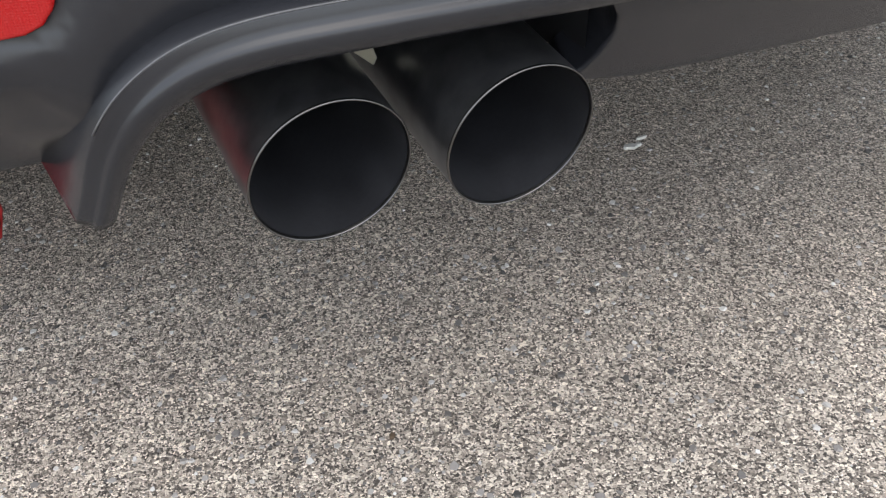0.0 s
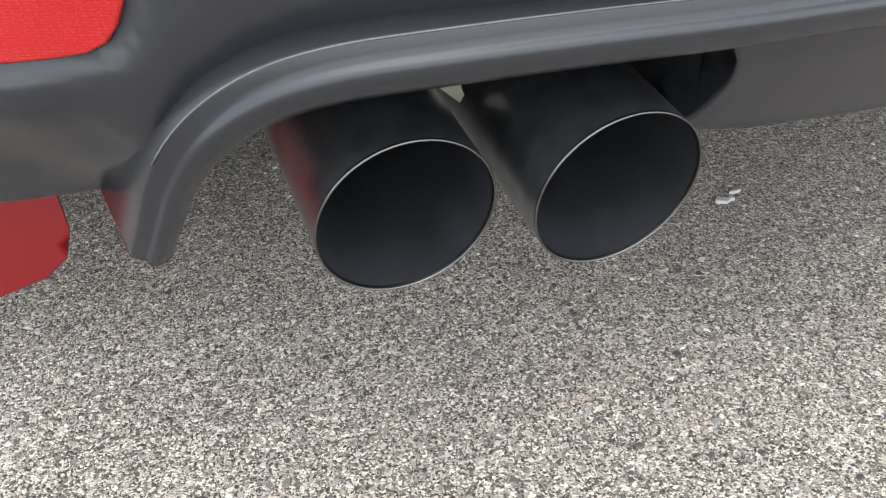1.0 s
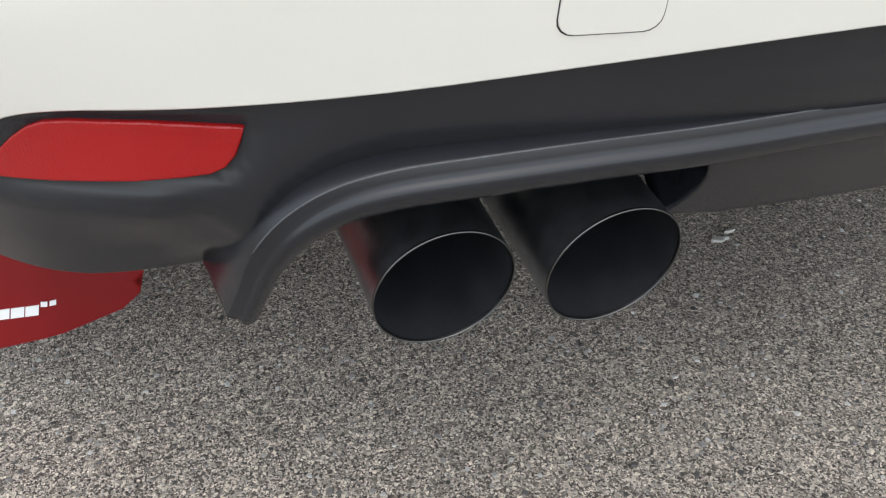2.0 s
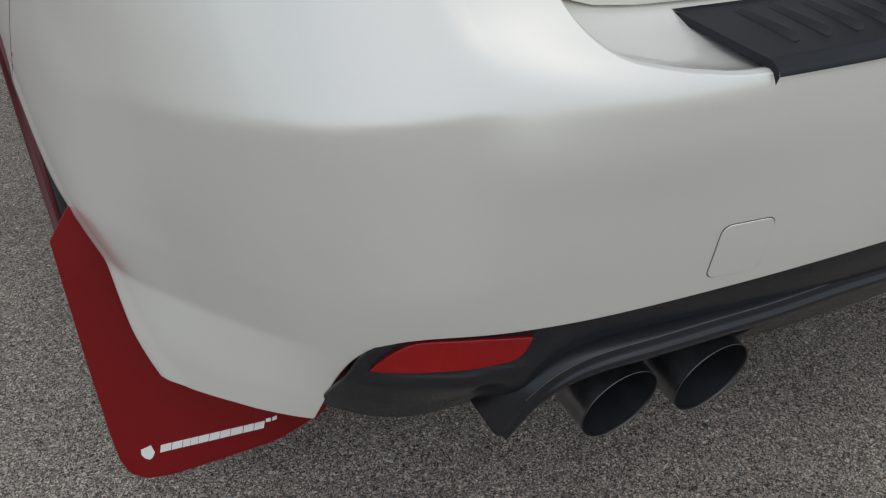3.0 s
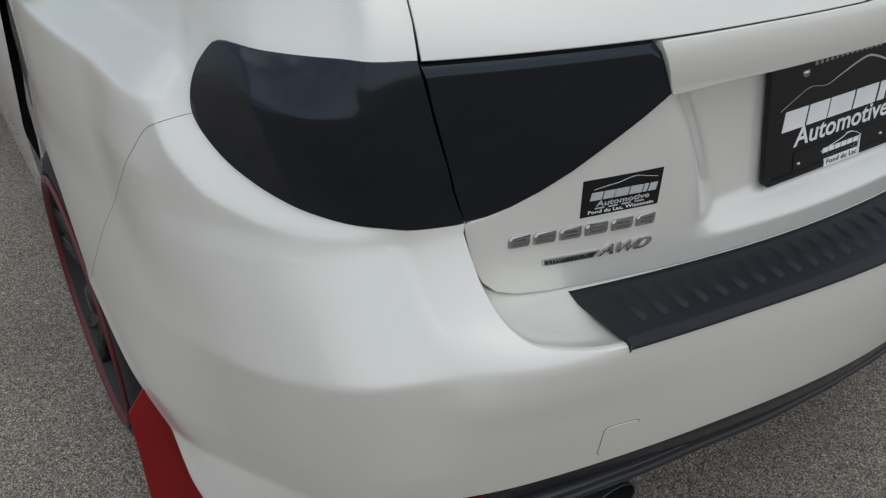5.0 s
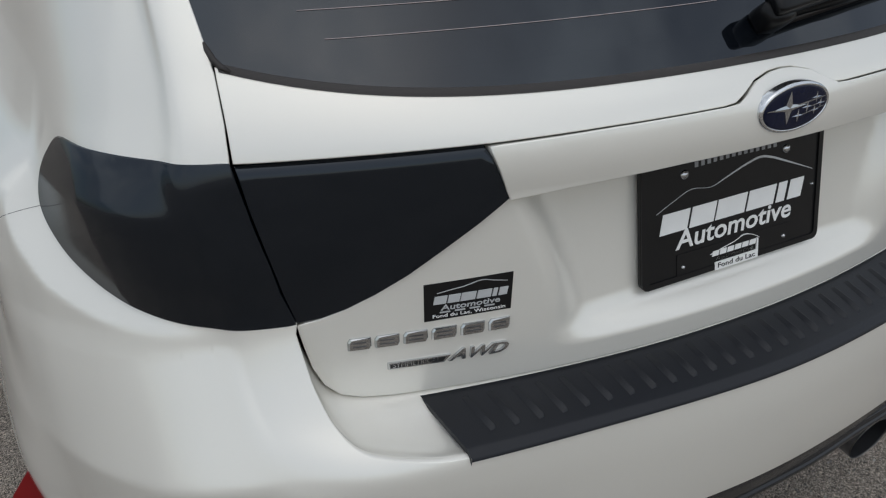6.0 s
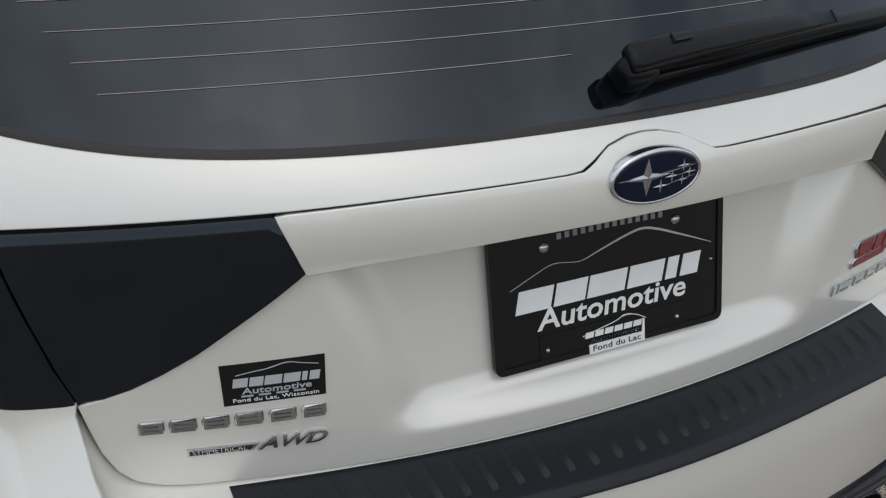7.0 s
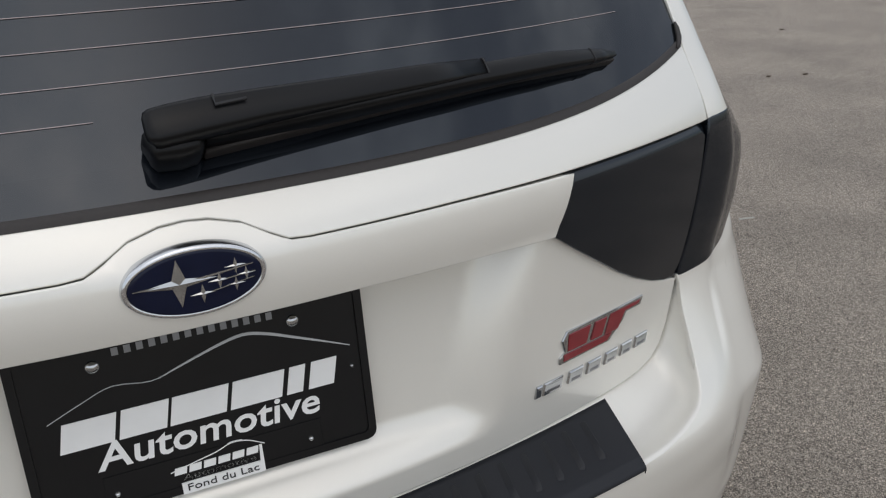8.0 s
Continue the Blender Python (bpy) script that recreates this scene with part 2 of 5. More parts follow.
def inside(poly, pts):
    x, y = pts[:, 0], pts[:, 1]
    res = np.zeros(len(pts), bool)
    for (x0, y0), (x1, y1) in zip(poly, np.roll(poly, -1, axis=0)):
        cross = (y0 > y) != (y1 > y)
        with np.errstate(divide="ignore", invalid="ignore"):
            res ^= cross & (x < (x1 - x0) * (y - y0) / (y1 - y0 + 1e-30) + x0)
    return res


INNER = np.array((0.0, 1.6, 0.75))


def panel(name, outline, surf, mat, parent, label="", step=0.018, depth=0.012, lip=0.0016, push=0.0):
    """A sheet of bodywork: the outline, in the two parameters of the surface, filled with a fine mesh, its edges rolled in by lip and turned inwards by depth."""
    edge = densify(outline, step)
    area = np.sum(edge[:, 0] * np.roll(edge[:, 1], -1) - edge[:, 1] * np.roll(edge[:, 0], -1))
    if area < 0:
        edge = edge[::-1]
    lo, hi = edge.min(0), edge.max(0)
    gx, gy = np.meshgrid(np.arange(lo[0], hi[0], step), np.arange(lo[1], hi[1], step))
    grid = np.c_[gx.ravel(), gy.ravel()]
    grid = grid[inside(edge, grid)]
    near = np.full(len(grid), 9.0)
    for e in edge:
        near = np.minimum(near, np.hypot(grid[:, 0] - e[0], grid[:, 1] - e[1]))
    grid = grid[near > 0.45 * step]
    n = len(edge)
    vs, _, fs, *_ = delaunay_2d_cdt([Vector(p) for p in np.r_[edge, grid]], [(i, (i + 1) % n) for i in range(n)], [], 0, 1e-6)
    vs = np.array([tuple(v) for v in vs])
    fs = np.array([f for f in fs if len(f) == 3])
    fs = fs[inside(edge, vs[fs].mean(1))]

    def at(p):
        q = surf(p[:, 0], p[:, 1])
        e = 3e-3
        du = surf(p[:, 0] + e, p[:, 1]) - surf(p[:, 0] - e, p[:, 1])
        dv = surf(p[:, 0], p[:, 1] + e) - surf(p[:, 0], p[:, 1] - e)
        nn = np.cross(du, dv)
        nn /= np.linalg.norm(nn, axis=1)[:, None] + 1e-12
        nn *= np.where(((q - INNER) * nn).sum(1) < 0, -1, 1)[:, None]
        return q + push * nn, nn

    P, N = at(vs)
    verts, norms = list(P), []
    faces = []
    for f in fs:
        a, b, c = P[f]
        f = f if np.dot(np.cross(b - a, c - a), N[f[0]]) > 0 else f[::-1]
        faces.append(tuple(f))
        norms += [N[i] for i in f]
    pe, ne = at(edge)
    tang = np.roll(edge, -1, axis=0) - np.roll(edge, 1, axis=0)
    out2 = np.c_[tang[:, 1], -tang[:, 0]]
    out2 /= np.linalg.norm(out2, axis=1)[:, None] + 1e-12
    pq, _ = at(edge + out2 * 1e-3)
    od = pq - pe
    od -= ne * (od * ne).sum(1)[:, None]
    od /= np.linalg.norm(od, axis=1)[:, None] + 1e-12
    mid = 0.7071 * (ne + od)
    rings = [(pe, ne), (pe + od * lip * 0.7 - ne * lip * 0.3, mid), (pe + od * lip - ne * lip, od), (pe + od * lip - ne * depth, od)]
    base = [len(verts) + i * n for i in range(4)]
    for ring, _ in rings:
        verts += list(ring)
    for r in range(3):
        for i in range(n):
            j = (i + 1) % n
            q = [base[r] + i, base[r] + j, base[r + 1] + j, base[r + 1] + i]
            nn = [rings[r][1][i], rings[r][1][j], rings[r + 1][1][j], rings[r + 1][1][i]]
            a, b, c = (np.array(verts[k]) for k in q[:3])
            if np.dot(np.cross(b - a, np.array(verts[q[2]]) - a), nn[0] + nn[2]) < 0:
                q, nn = q[::-1], nn[::-1]
            faces.append(tuple(q))
            norms += nn
    return mesh_object(name, verts, faces, mat, parent, label, normals=norms)


def grid_mesh(name, rows, mat, parent, label="", closed=False, flip=False, smooth=True, caps=False):
    """A skin over rows of equal numbers of points."""
    k = len(rows[0])
    verts = [p for r in rows for p in r]
    faces = []
    for i in range(len(rows) - 1):
        for j in range(k if closed else k - 1):
            a, b = i * k + j, i * k + (j + 1) % k
            f = (a, b, b + k, a + k)
            faces.append(f[::-1] if flip else f)
    if caps:
        faces += [tuple(range(k)), tuple(range((len(rows) - 1) * k, len(rows) * k))[::-1]]
    ob = mesh_object(name, verts, faces, mat, parent, label, smooth=smooth)
    bm = bmesh.new()
    bm.from_mesh(ob.data)
    bmesh.ops.recalc_face_normals(bm, faces=bm.faces)
    bm.to_mesh(ob.data)
    bm.free()
    return ob


def lathe(name, profile, centre, axis, mat, parent, label="", turns=48, smooth=True):
    """A body of revolution: profile of (radius, distance along the axis)."""
    z = Vector(axis).normalized()
    x = z.orthogonal().normalized()
    y = z.cross(x)
    rows = []
    for r, d in profile:
        rows.append([tuple(Vector(centre) + z * d + (x * math.cos(a) + y * math.sin(a)) * r) for a in np.linspace(0, 2 * math.pi, turns, endpoint=False)])
    return grid_mesh(name, rows, mat, parent, label, closed=True, smooth=smooth)


def sweep(name, path, section, mat, parent, label="", up=(0, 0, 1), scales=None, smooth=True):
    """A closed section, in (sideways, up), run along a path."""
    path = [Vector(p) for p in path]
    rows = []
    for i, p in enumerate(path):
        t = (path[min(i + 1, len(path) - 1)] - path[max(i - 1, 0)]).normalized()
        side = t.cross(Vector(up)).normalized()
        top = side.cross(t)
        s = scales[i] if scales else 1.0
        rows.append([tuple(p + side * (a * s) + top * (b * s)) for a, b in section])
    return grid_mesh(name, rows, mat, parent, label, closed=True, smooth=smooth, caps=True)


def slab(bm, outline, z0, z1, bevel=0.0):
    """A flat piece of this outline between two heights, with its upper edge chamfered."""
    rings = [[bm.verts.new((x, y, z0)) for x, y in outline]]
    c = np.mean(outline, axis=0)
    rings.append([bm.verts.new((x, y, z1 - bevel)) for x, y in outline])
    if bevel:
        rings.append([bm.verts.new((x + (c[0] - x) * min(0.4, bevel / max(1e-4, math.hypot(c[0] - x, c[1] - y))), y + (c[1] - y) * min(0.4, bevel / max(1e-4, math.hypot(c[0] - x, c[1] - y))), z1)) for x, y in outline])
    k = len(outline)
    for a, b in zip(rings, rings[1:]):
        for i in range(k):
            bm.faces.new((a[i], a[(i + 1) % k], b[(i + 1) % k], b[i]))
    bm.faces.new(rings[-1])
    bm.faces.new(rings[0][::-1])


def lay(ob, surf):
    """Lays flat work, drawn in x and height with its thickness, on a surface y = surf(x, z)."""
    me = ob.data
    for v in me.vertices:
        x, z, h = v.co
        v.co = (x, float(surf(np.array([x]), np.array([z]))[0]) - h, z)
    me.update()
    bm = bmesh.new()
    bm.from_mesh(me)
    bmesh.ops.recalc_face_normals(bm, faces=bm.faces)
    bm.to_mesh(me)
    bm.free()
    return ob


def blocks(name, outlines, z1, mat, parent, label, surf, z0=0.0, bevel=0.0):
    bm = bmesh.new()
    for o in outlines:
        slab(bm, o, z0, z1, bevel)
    return lay(part(name, bm, mat, parent, label), surf)


def bars(name, outlines, z1, mat, parent, label, surf, **more):
    """The same, with each piece a part of its own."""
    return [blocks(name, [o], z1, mat, parent, label, surf, **more) for o in outlines]


def slanted(x, z, w, h, lean=0.25):
    return [(x, z), (x + w, z), (x + w + lean * h, z + h), (x + lean * h, z + h)]


def lettering(name, text, x, z, width, mat, parent, label, surf, height=0.0006, shear=0.0, lift=0.0, bold=0.0, tall=0.0, squash=1.0):
    """Readable words in the built-in font, laid on a surface, from x over this width."""
    cu = bpy.data.curves.new(name, "FONT")
    cu.body, cu.extrude, cu.shear, cu.resolution_u = text, 0.5, shear, 3
    cu.offset = bold
    tmp = new(name, cu)
    bpy.context.view_layer.update()
    me = bpy.data.meshes.new_from_object(tmp.evaluated_get(bpy.context.evaluated_depsgraph_get()))
    bpy.data.objects.remove(tmp)
    co = np.array([tuple(v.co) for v in me.vertices])
    lo, hi = co.min(0), co.max(0)
    s = width / (hi[0] - lo[0])
    sz = tall / (hi[1] - lo[1]) if tall else s * squash
    for v in me.vertices:
        v.co = (x + (v.co.x - lo[0]) * s, z + (v.co.y - lo[1]) * sz, lift + (height if v.co.z > 0 else 0.0))
    me.materials.clear()
    me.materials.append(mat)
    ob = new(name, me)
    ob.parent = parent
    return lay(tagged(ob, label), surf)


def ellipse(cx, cz, a, b, k=40):
    return [(cx + a * math.cos(t), cz + b * math.sin(t)) for t in np.linspace(0, 2 * math.pi, k, endpoint=False)]


# ---- ground ----
ground = bpy.data.meshes.new("ground")
ground.from_pydata([(-300, -300, 0), (300, -300, 0), (300, 300, 0), (-300, 300, 0)], [], [(0, 1, 2, 3)])
ground.materials.append(ASPHALT)
tagged(new("ground", ground), "grey-brown chip asphalt of a car park", "ground", kind="structure")


# ---- the car's outer skin ----
# Plan sections of the left half, from the middle of the tail round the corner and along the side.
LEVELS = [
    (0.24, [(0, -.06), (-.30, -.03), (-.55, .03), (-.68, .08), (-.772, .145), (-.850, .28), (-.889, .42), (-.920, .84), (-.90, 1.4)]),
    (0.36, [(0, -.10), (-.30, -.075), (-.55, -.02), (-.68, .04), (-.765, .11), (-.852, .25), (-.907, .41), (-.935, .84), (-.90, 1.4)]),
    (0.45, [(0, -.122), (-.30, -.095), (-.55, -.038), (-.69, .02), (-.768, .09), (-.850, .23), (-.922, .42), (-.930, .84), (-.89, 1.4)]),
    (0.56, [(0, -.137), (-.30, -.109), (-.55, -.058), (-.69, .002), (-.773, .078), (-.854, .22), (-.915, .43), (-.932, .84), (-.89, 1.4)]),
    (0.635, [(0, -.140), (-.30, -.113), (-.55, -.070), (-.69, -.003), (-.777, .080), (-.855, .228), (-.910, .44), (-.930, .84), (-.885, 1.4)]),
    (0.668, [(0, -.137), (-.30, -.111), (-.555, -.066), (-.69, .010), (-.775, .092), (-.853, .238), (-.907, .445), (-.928, .84), (-.885, 1.4)]),
    (0.72, [(0, -.12), (-.30, -.095), (-.593, -.004), (-.69, .045), (-.768, .120), (-.849, .256), (-.900, .45), (-.923, .84), (-.885, 1.4)]),
    (0.80, [(0, -.02), (-.30, 0), (-.605, .049), (-.69, .085), (-.755, .145), (-.838, .285), (-.892, .45), (-.921, .84), (-.88, 1.4)]),
    (0.90, [(0, -.02), (-.30, .0), (-.622, .058), (-.70, .092), (-.76, .158), (-.828, .305), (-.876, .45), (-.912, .84), (-.88, 1.4)]),
    (0.955, [(0, -.02), (-.30, .0), (-.635, .065), (-.708, .10), (-.765, .17), (-.814, .31), (-.852, .45), (-.897, .84), (-.87, 1.4)]),
    (1.01, [(0, -.01), (-.30, .01), (-.643, .073), (-.715, .12), (-.77, .205), (-.793, .32), (-.806, .46), (-.830, .84), (-.825, 1.4)]),
    (1.10, [(0, .04), (-.30, .06), (-.642, .127), (-.697, .18), (-.755, .28), (-.772, .40), (-.782, .55), (-.79, .90), (-.79, 1.4)]),
    (1.25, [(0, .16), (-.30, .18), (-.636, .254), (-.672, .31), (-.704, .40), (-.722, .50), (-.733, .65), (-.735, .95), (-.735, 1.4)]),
    (1.42, [(0, .31), (-.30, .33), (-.58, .40), (-.612, .45), (-.628, .54), (-.636, .63), (-.64, .75), (-.64, 1.0), (-.64, 1.4)]),
]
SS = np.linspace(0, 8, 401)
ZS = np.arange(0.24, 1.4201, 0.005)
rows_at = []
for _, plan in LEVELS:
    p = np.array(plan, float)
    p = np.r_[[(-p[1][0], p[1][1])], p, [2 * p[-1] - p[-2]]]
    i = np.minimum(SS.astype(int), 7)
    t = (SS - i)[:, None]
    a, b, c, d = p[i], p[i + 1], p[i + 2], p[i + 3]
    rows_at.append(0.5 * (2 * b + (c - a) * t + (2 * a - 5 * b + 4 * c - d) * t ** 2 + (3 * b - a - 3 * c + d) * t ** 3))
rows_at = np.array(rows_at)
LZ = np.array([z for z, _ in LEVELS])
slope = np.gradient(rows_at, LZ, axis=0)
TABLE = np.zeros((len(ZS), len(SS), 2))
for k, z in enumerate(ZS):
    i = min(max(np.searchsorted(LZ, z) - 1, 0), len(LZ) - 2)
    h = LZ[i + 1] - LZ[i]
    t = min(max((z - LZ[i]) / h, 0), 1)
    TABLE[k] = ((2 * t ** 3 - 3 * t * t + 1) * rows_at[i] + (t ** 3 - 2 * t * t + t) * h * slope[i] + (3 * t * t - 2 * t ** 3) * rows_at[i + 1] + (t ** 3 - t * t) * h * slope[i + 1])
for _ in range(2):
    TABLE[1:-1] = 0.25 * TABLE[:-2] + 0.5 * TABLE[1:-1] + 0.25 * TABLE[2:]
UNIT = 0.2


def skin(a, z, plain=False):
    """The outer skin; a runs round the car, about in metres, left of the middle positive."""
    grid = SMOOTH if plain else TABLE
    a, z = np.asarray(a, float), np.asarray(z, float)
    u = np.clip(np.abs(a) / UNIT / 8 * (len(SS) - 1), 0, len(SS) - 1.001)
    w = np.clip((z - ZS[0]) / 0.005, 0, len(ZS) - 1.001)
    i, j = w.astype(int), u.astype(int)
    fu, fw = (u - j)[:, None], (w - i)[:, None]
    q = (grid[i, j] * (1 - fu) + grid[i, j + 1] * fu) * (1 - fw) + (grid[i + 1, j] * (1 - fu) + grid[i + 1, j + 1] * fu) * fw
    return np.c_[q[:, 0] * np.where(a < 0, -1, 1), q[:, 1], z]


def settle():
    """Takes the waves out of the roof pillar above the lamp."""
    k = np.exp(-0.5 * (np.arange(-75, 76) / 25.0) ** 2)
    k /= k.sum()
    for i, z in enumerate(ZS):
        w = float(smoothstep(0.99, 1.05, z)) * smoothstep(2.1, 3.3, SS) * smoothstep(8.0, 7.0, SS)
        for c in (0, 1):
            run = np.pad(TABLE[i, :, c], 75, mode="reflect", reflect_type="odd")
            TABLE[i, :, c] = TABLE[i, :, c] * (1 - w) + np.convolve(run, k, mode="valid") * w
    m = np.exp(-0.5 * (np.arange(-24, 25) / 8.0) ** 2)
    m /= m.sum()
    before = TABLE.copy()
    w = smoothstep(1.0, 1.06, ZS)[:, None] * smoothstep(2.1, 3.3, SS)[None, :]
    for j in range(len(SS)):
        for c in (0, 1):
            run = np.convolve(np.pad(before[:, j, c], 24, mode="reflect", reflect_type="odd"), m, mode="valid")
            TABLE[:, j, c] = before[:, j, c] * (1 - w[:, j]) + run * w[:, j]


settle()


def row_of(z):
    w = min(max((z - ZS[0]) / 0.005, 0), len(ZS) - 1.001)
    return TABLE[int(w)] * (1 - w % 1) + TABLE[int(w) + 1] * (w % 1)


def by_x(x, z):
    """Where the skin is this far from the car's middle line."""
    r = row_of(z)[:251]
    return (UNIT * float(np.interp(abs(x), -r[:, 0], SS[:251])), z)


def by_y(y, z):
    """Where the skin's side is this far ahead of the tail."""
    r = row_of(z)[110:]
    return (UNIT * float(np.interp(y, r[:, 1], SS[110:])), z)


# outline of the outer lamp
LAMP_LOW = [by_x(.602, .818), by_x(.649, .820), by_x(.688, .823), by_x(.722, .829), by_x(.750, .838), by_x(.775, .851), by_y(.229, .872), by_y(.264, .894), by_y(.289, .914)]
LAMP_SIDE = [by_y(.299, .932), by_y(.301, .956), by_y(.293, .984)]
LAMP_TOP = [by_y(.268, 1.007), by_y(.20, 1.012), by_y(.14, 1.014), by_x(.690, 1.0145), by_x(.646, 1.013)]
ROUND = [tuple(p) for p in spline(LAMP_LOW + LAMP_SIDE + LAMP_TOP, 4)]
LAMP_LOW, LAMP_SIDE, LAMP_TOP = ROUND[:33], ROUND[33:45], ROUND[45:]
LAMP_SEAM = [by_x(.637, .963), by_x(.627, .914), by_x(.615, .859)]


# the wheel arch, from the bumper's lower corner up, over and down to the sill, as (ahead, up)
ARCH_BACK = [(.294, .277), (.313, .297), (.338, .326), (.364, .362), (.390, .398), (.428, .433), (.480, .457), (.53, .478), (.59, .500), (.648, .515)]


def swell():
    """Pushes the skin out: a ridge round the lamp's outer and lower edge, and the kicked-out lower corner ahead of the wheel arch."""
    zz = np.repeat(ZS[:, None], len(SS), 1)
    p = np.dstack([TABLE, zz])
    run = densify([tuple(skin(np.array([a]), np.array([z]))[0]) for a, z in LAMP_LOW[4:] + LAMP_SIDE], 0.003, closed=False)
    flat = p.reshape(-1, 3)
    near = np.full(len(flat), 9.0)
    for q in run:
        near = np.minimum(near, np.linalg.norm(flat - q, axis=1))
    ring = [(a / UNIT, z) for a, z in LAMP_LOW + LAMP_SIDE + LAMP_TOP + LAMP_SEAM]
    within = inside(np.array(ring), np.c_[np.tile(SS, len(ZS)), zz.ravel()])
    wide = np.interp(flat[:, 1], (0.09, 0.17, 0.25), (0.010, 0.026, 0.036)) * np.interp(flat[:, 2], (0.93, 0.99), (1.0, 0.35))
    across = near / wide
    d = 0.85 * wide * 0.5 * (across + 1 - np.sqrt((across - 1) ** 2 + 0.002)) * smoothstep(0.28, 0.034, near) * np.where(within, 0, 1)
    s = np.tile(SS, len(ZS))
    d *= smoothstep(2.5, 4.3, s) * smoothstep(0.985, 0.90, zz.ravel())
    d = d.reshape(zz.shape)
    for _ in range(1):
        d[:, 1:-1] = 0.25 * d[:, :-2] + 0.5 * d[:, 1:-1] + 0.25 * d[:, 2:]
        d[1:-1] = 0.25 * d[:-2] + 0.5 * d[1:-1] + 0.25 * d[2:]
    d = d.ravel()
    fold = 0.397 - 0.04 * (flat[:, 1] - 0.13)
    under = fold - flat[:, 2]
    under = 0.5 * (under + np.sqrt(under ** 2 + 0.004 ** 2))
    kick = smoothstep(3.75, 4.5, s) * smoothstep(0.75, 0.5, flat[:, 1])
    d += (0.09 + 0.10 * smoothstep(4.2, 5.2, s)) * under * kick
    d -= 0.0045 * np.clip(1 - np.sqrt((flat[:, 2] - fold) ** 2 + 0.003 ** 2) / 0.07, 0, 1) * kick
    arch = np.full(len(flat), 9.0)
    for a, b in zip(ARCH_BACK, ARCH_BACK[1:]):
        along = np.clip(((flat[:, 1] - a[0]) * (b[0] - a[0]) + (flat[:, 2] - a[1]) * (b[1] - a[1])) / ((b[0] - a[0]) ** 2 + (b[1] - a[1]) ** 2), 0, 1)
        arch = np.minimum(arch, np.hypot(flat[:, 1] - a[0] - along * (b[0] - a[0]), flat[:, 2] - a[1] - along * (b[1] - a[1])))
    d += 0.10 * np.clip(0.024 - arch, 0, 1) * smoothstep(4.5, 5.0, s)
    crease = np.interp(-flat[:, 0], (0.60, 0.665, 0.724, 0.783, 0.831, 0.859, 0.90), (0.669, 0.656, 0.649, 0.638, 0.629, 0.621, 0.61))
    off = flat[:, 2] - crease
    rise = np.clip(off, 0, 0.17) / 0.17
    fall = (np.sqrt(np.minimum(off, 0) ** 2 + 0.003 ** 2) - 0.003) / 0.135
    tent = np.where(off > 0, 1 - 0.35 * rise - 0.65 * rise ** 2, np.maximum(1 - fall, 0.16 * np.clip(1.5 - fall, 0, 1) ** 2))
    d += 0.013 * tent * smoothstep(2.3, 4.0, s) * smoothstep(6.6, 4.4, s)
    t = np.gradient(TABLE, axis=1)
    n = np.dstack([t[..., 1], -t[..., 0]])
    n /= np.linalg.norm(n, axis=2)[..., None] + 1e-9
    n *= np.where(n[..., :1] > 0.2, -1, 1)
    TABLE[:] = TABLE + n * d.reshape(zz.shape)[..., None]


def crisp(height, below, above, weight):
    """Draws each upright profile as two nearly straight runs that meet in an edge at this height; weight: how far, column by column."""
    for j in range(len(SS)):
        if weight[j] <= 0:
            continue
        c = float(height[j])
        stops = (c - below, c, c + above)
        p = TABLE[:, j].copy()
        for k in (0, 1):
            run = np.interp(ZS, stops, np.interp(stops, ZS, p[:, k]))
            run[1:-1] = 0.25 * run[:-2] + 0.5 * run[1:-1] + 0.25 * run[2:]
            w = weight[j] * ((ZS > stops[0]) & (ZS < stops[2]))
            TABLE[:, j, k] = p[:, k] * (1 - w) + run * w


def edges():
    """The crease round the bumper, the crest of the wing's shoulder and the hollow above it."""
    crease = np.interp(SS, (2.4, 3, 4, 5, 6), (0.664, 0.655, 0.643, 0.630, 0.615))
    crisp(crease, 0.17, 0.14, 0.85 * smoothstep(2.5, 2.9, SS) * (1 - 0.75 * smoothstep(4.6, 5.6, SS)) * smoothstep(6.6, 5.6, SS))
    far = smoothstep(5.0, 5.5, SS)
    t = np.gradient(TABLE, axis=1)
    n = np.dstack([t[..., 1], -t[..., 0]])
    n /= np.linalg.norm(n, axis=2)[..., None] + 1e-9
    n *= np.where(n[..., :1] > 0.2, -1, 1)
    lift = 0.008 * np.exp(-((ZS - 0.932) / 0.032) ** 2) - 0.012 * np.exp(-((ZS - 0.980) / 0.028) ** 2)
    TABLE[:] = TABLE + n * (lift[:, None] * far[None, :])[..., None]
    crisp(np.full(len(SS), 0.932), 0.09, 0.065, 0.8 * far)
    crisp(np.full(len(SS), 0.980), 0.046, 0.07, 0.9 * far)


SMOOTH = TABLE.copy()
swell()
edges()


def mirror(poly):
    return [(-a, b) for a, b in poly][::-1]


def skin_y(x, z):
    return np.array([float(np.interp(abs(q), -row_of(w)[:251, 0], row_of(w)[:251, 1])) for q, w in zip(np.atleast_1d(x), np.atleast_1d(z))])


# ---- the tailgate's surfaces, as depth over (x, z) ----
def tail_plain(x, z):
    return -0.045 + 0.28 * x * x + 0 * z


def tail_top(x, z):
    return -0.055 + 0.31 * x * x + 0 * z


def glass_low(x):
    return 1.056 + 0.043 * (np.abs(x) / 0.633) ** 4.5


def glass_y(x, z):
    return 0.85 * (z - 1.056) - 0.020 + 0.27 * x * x


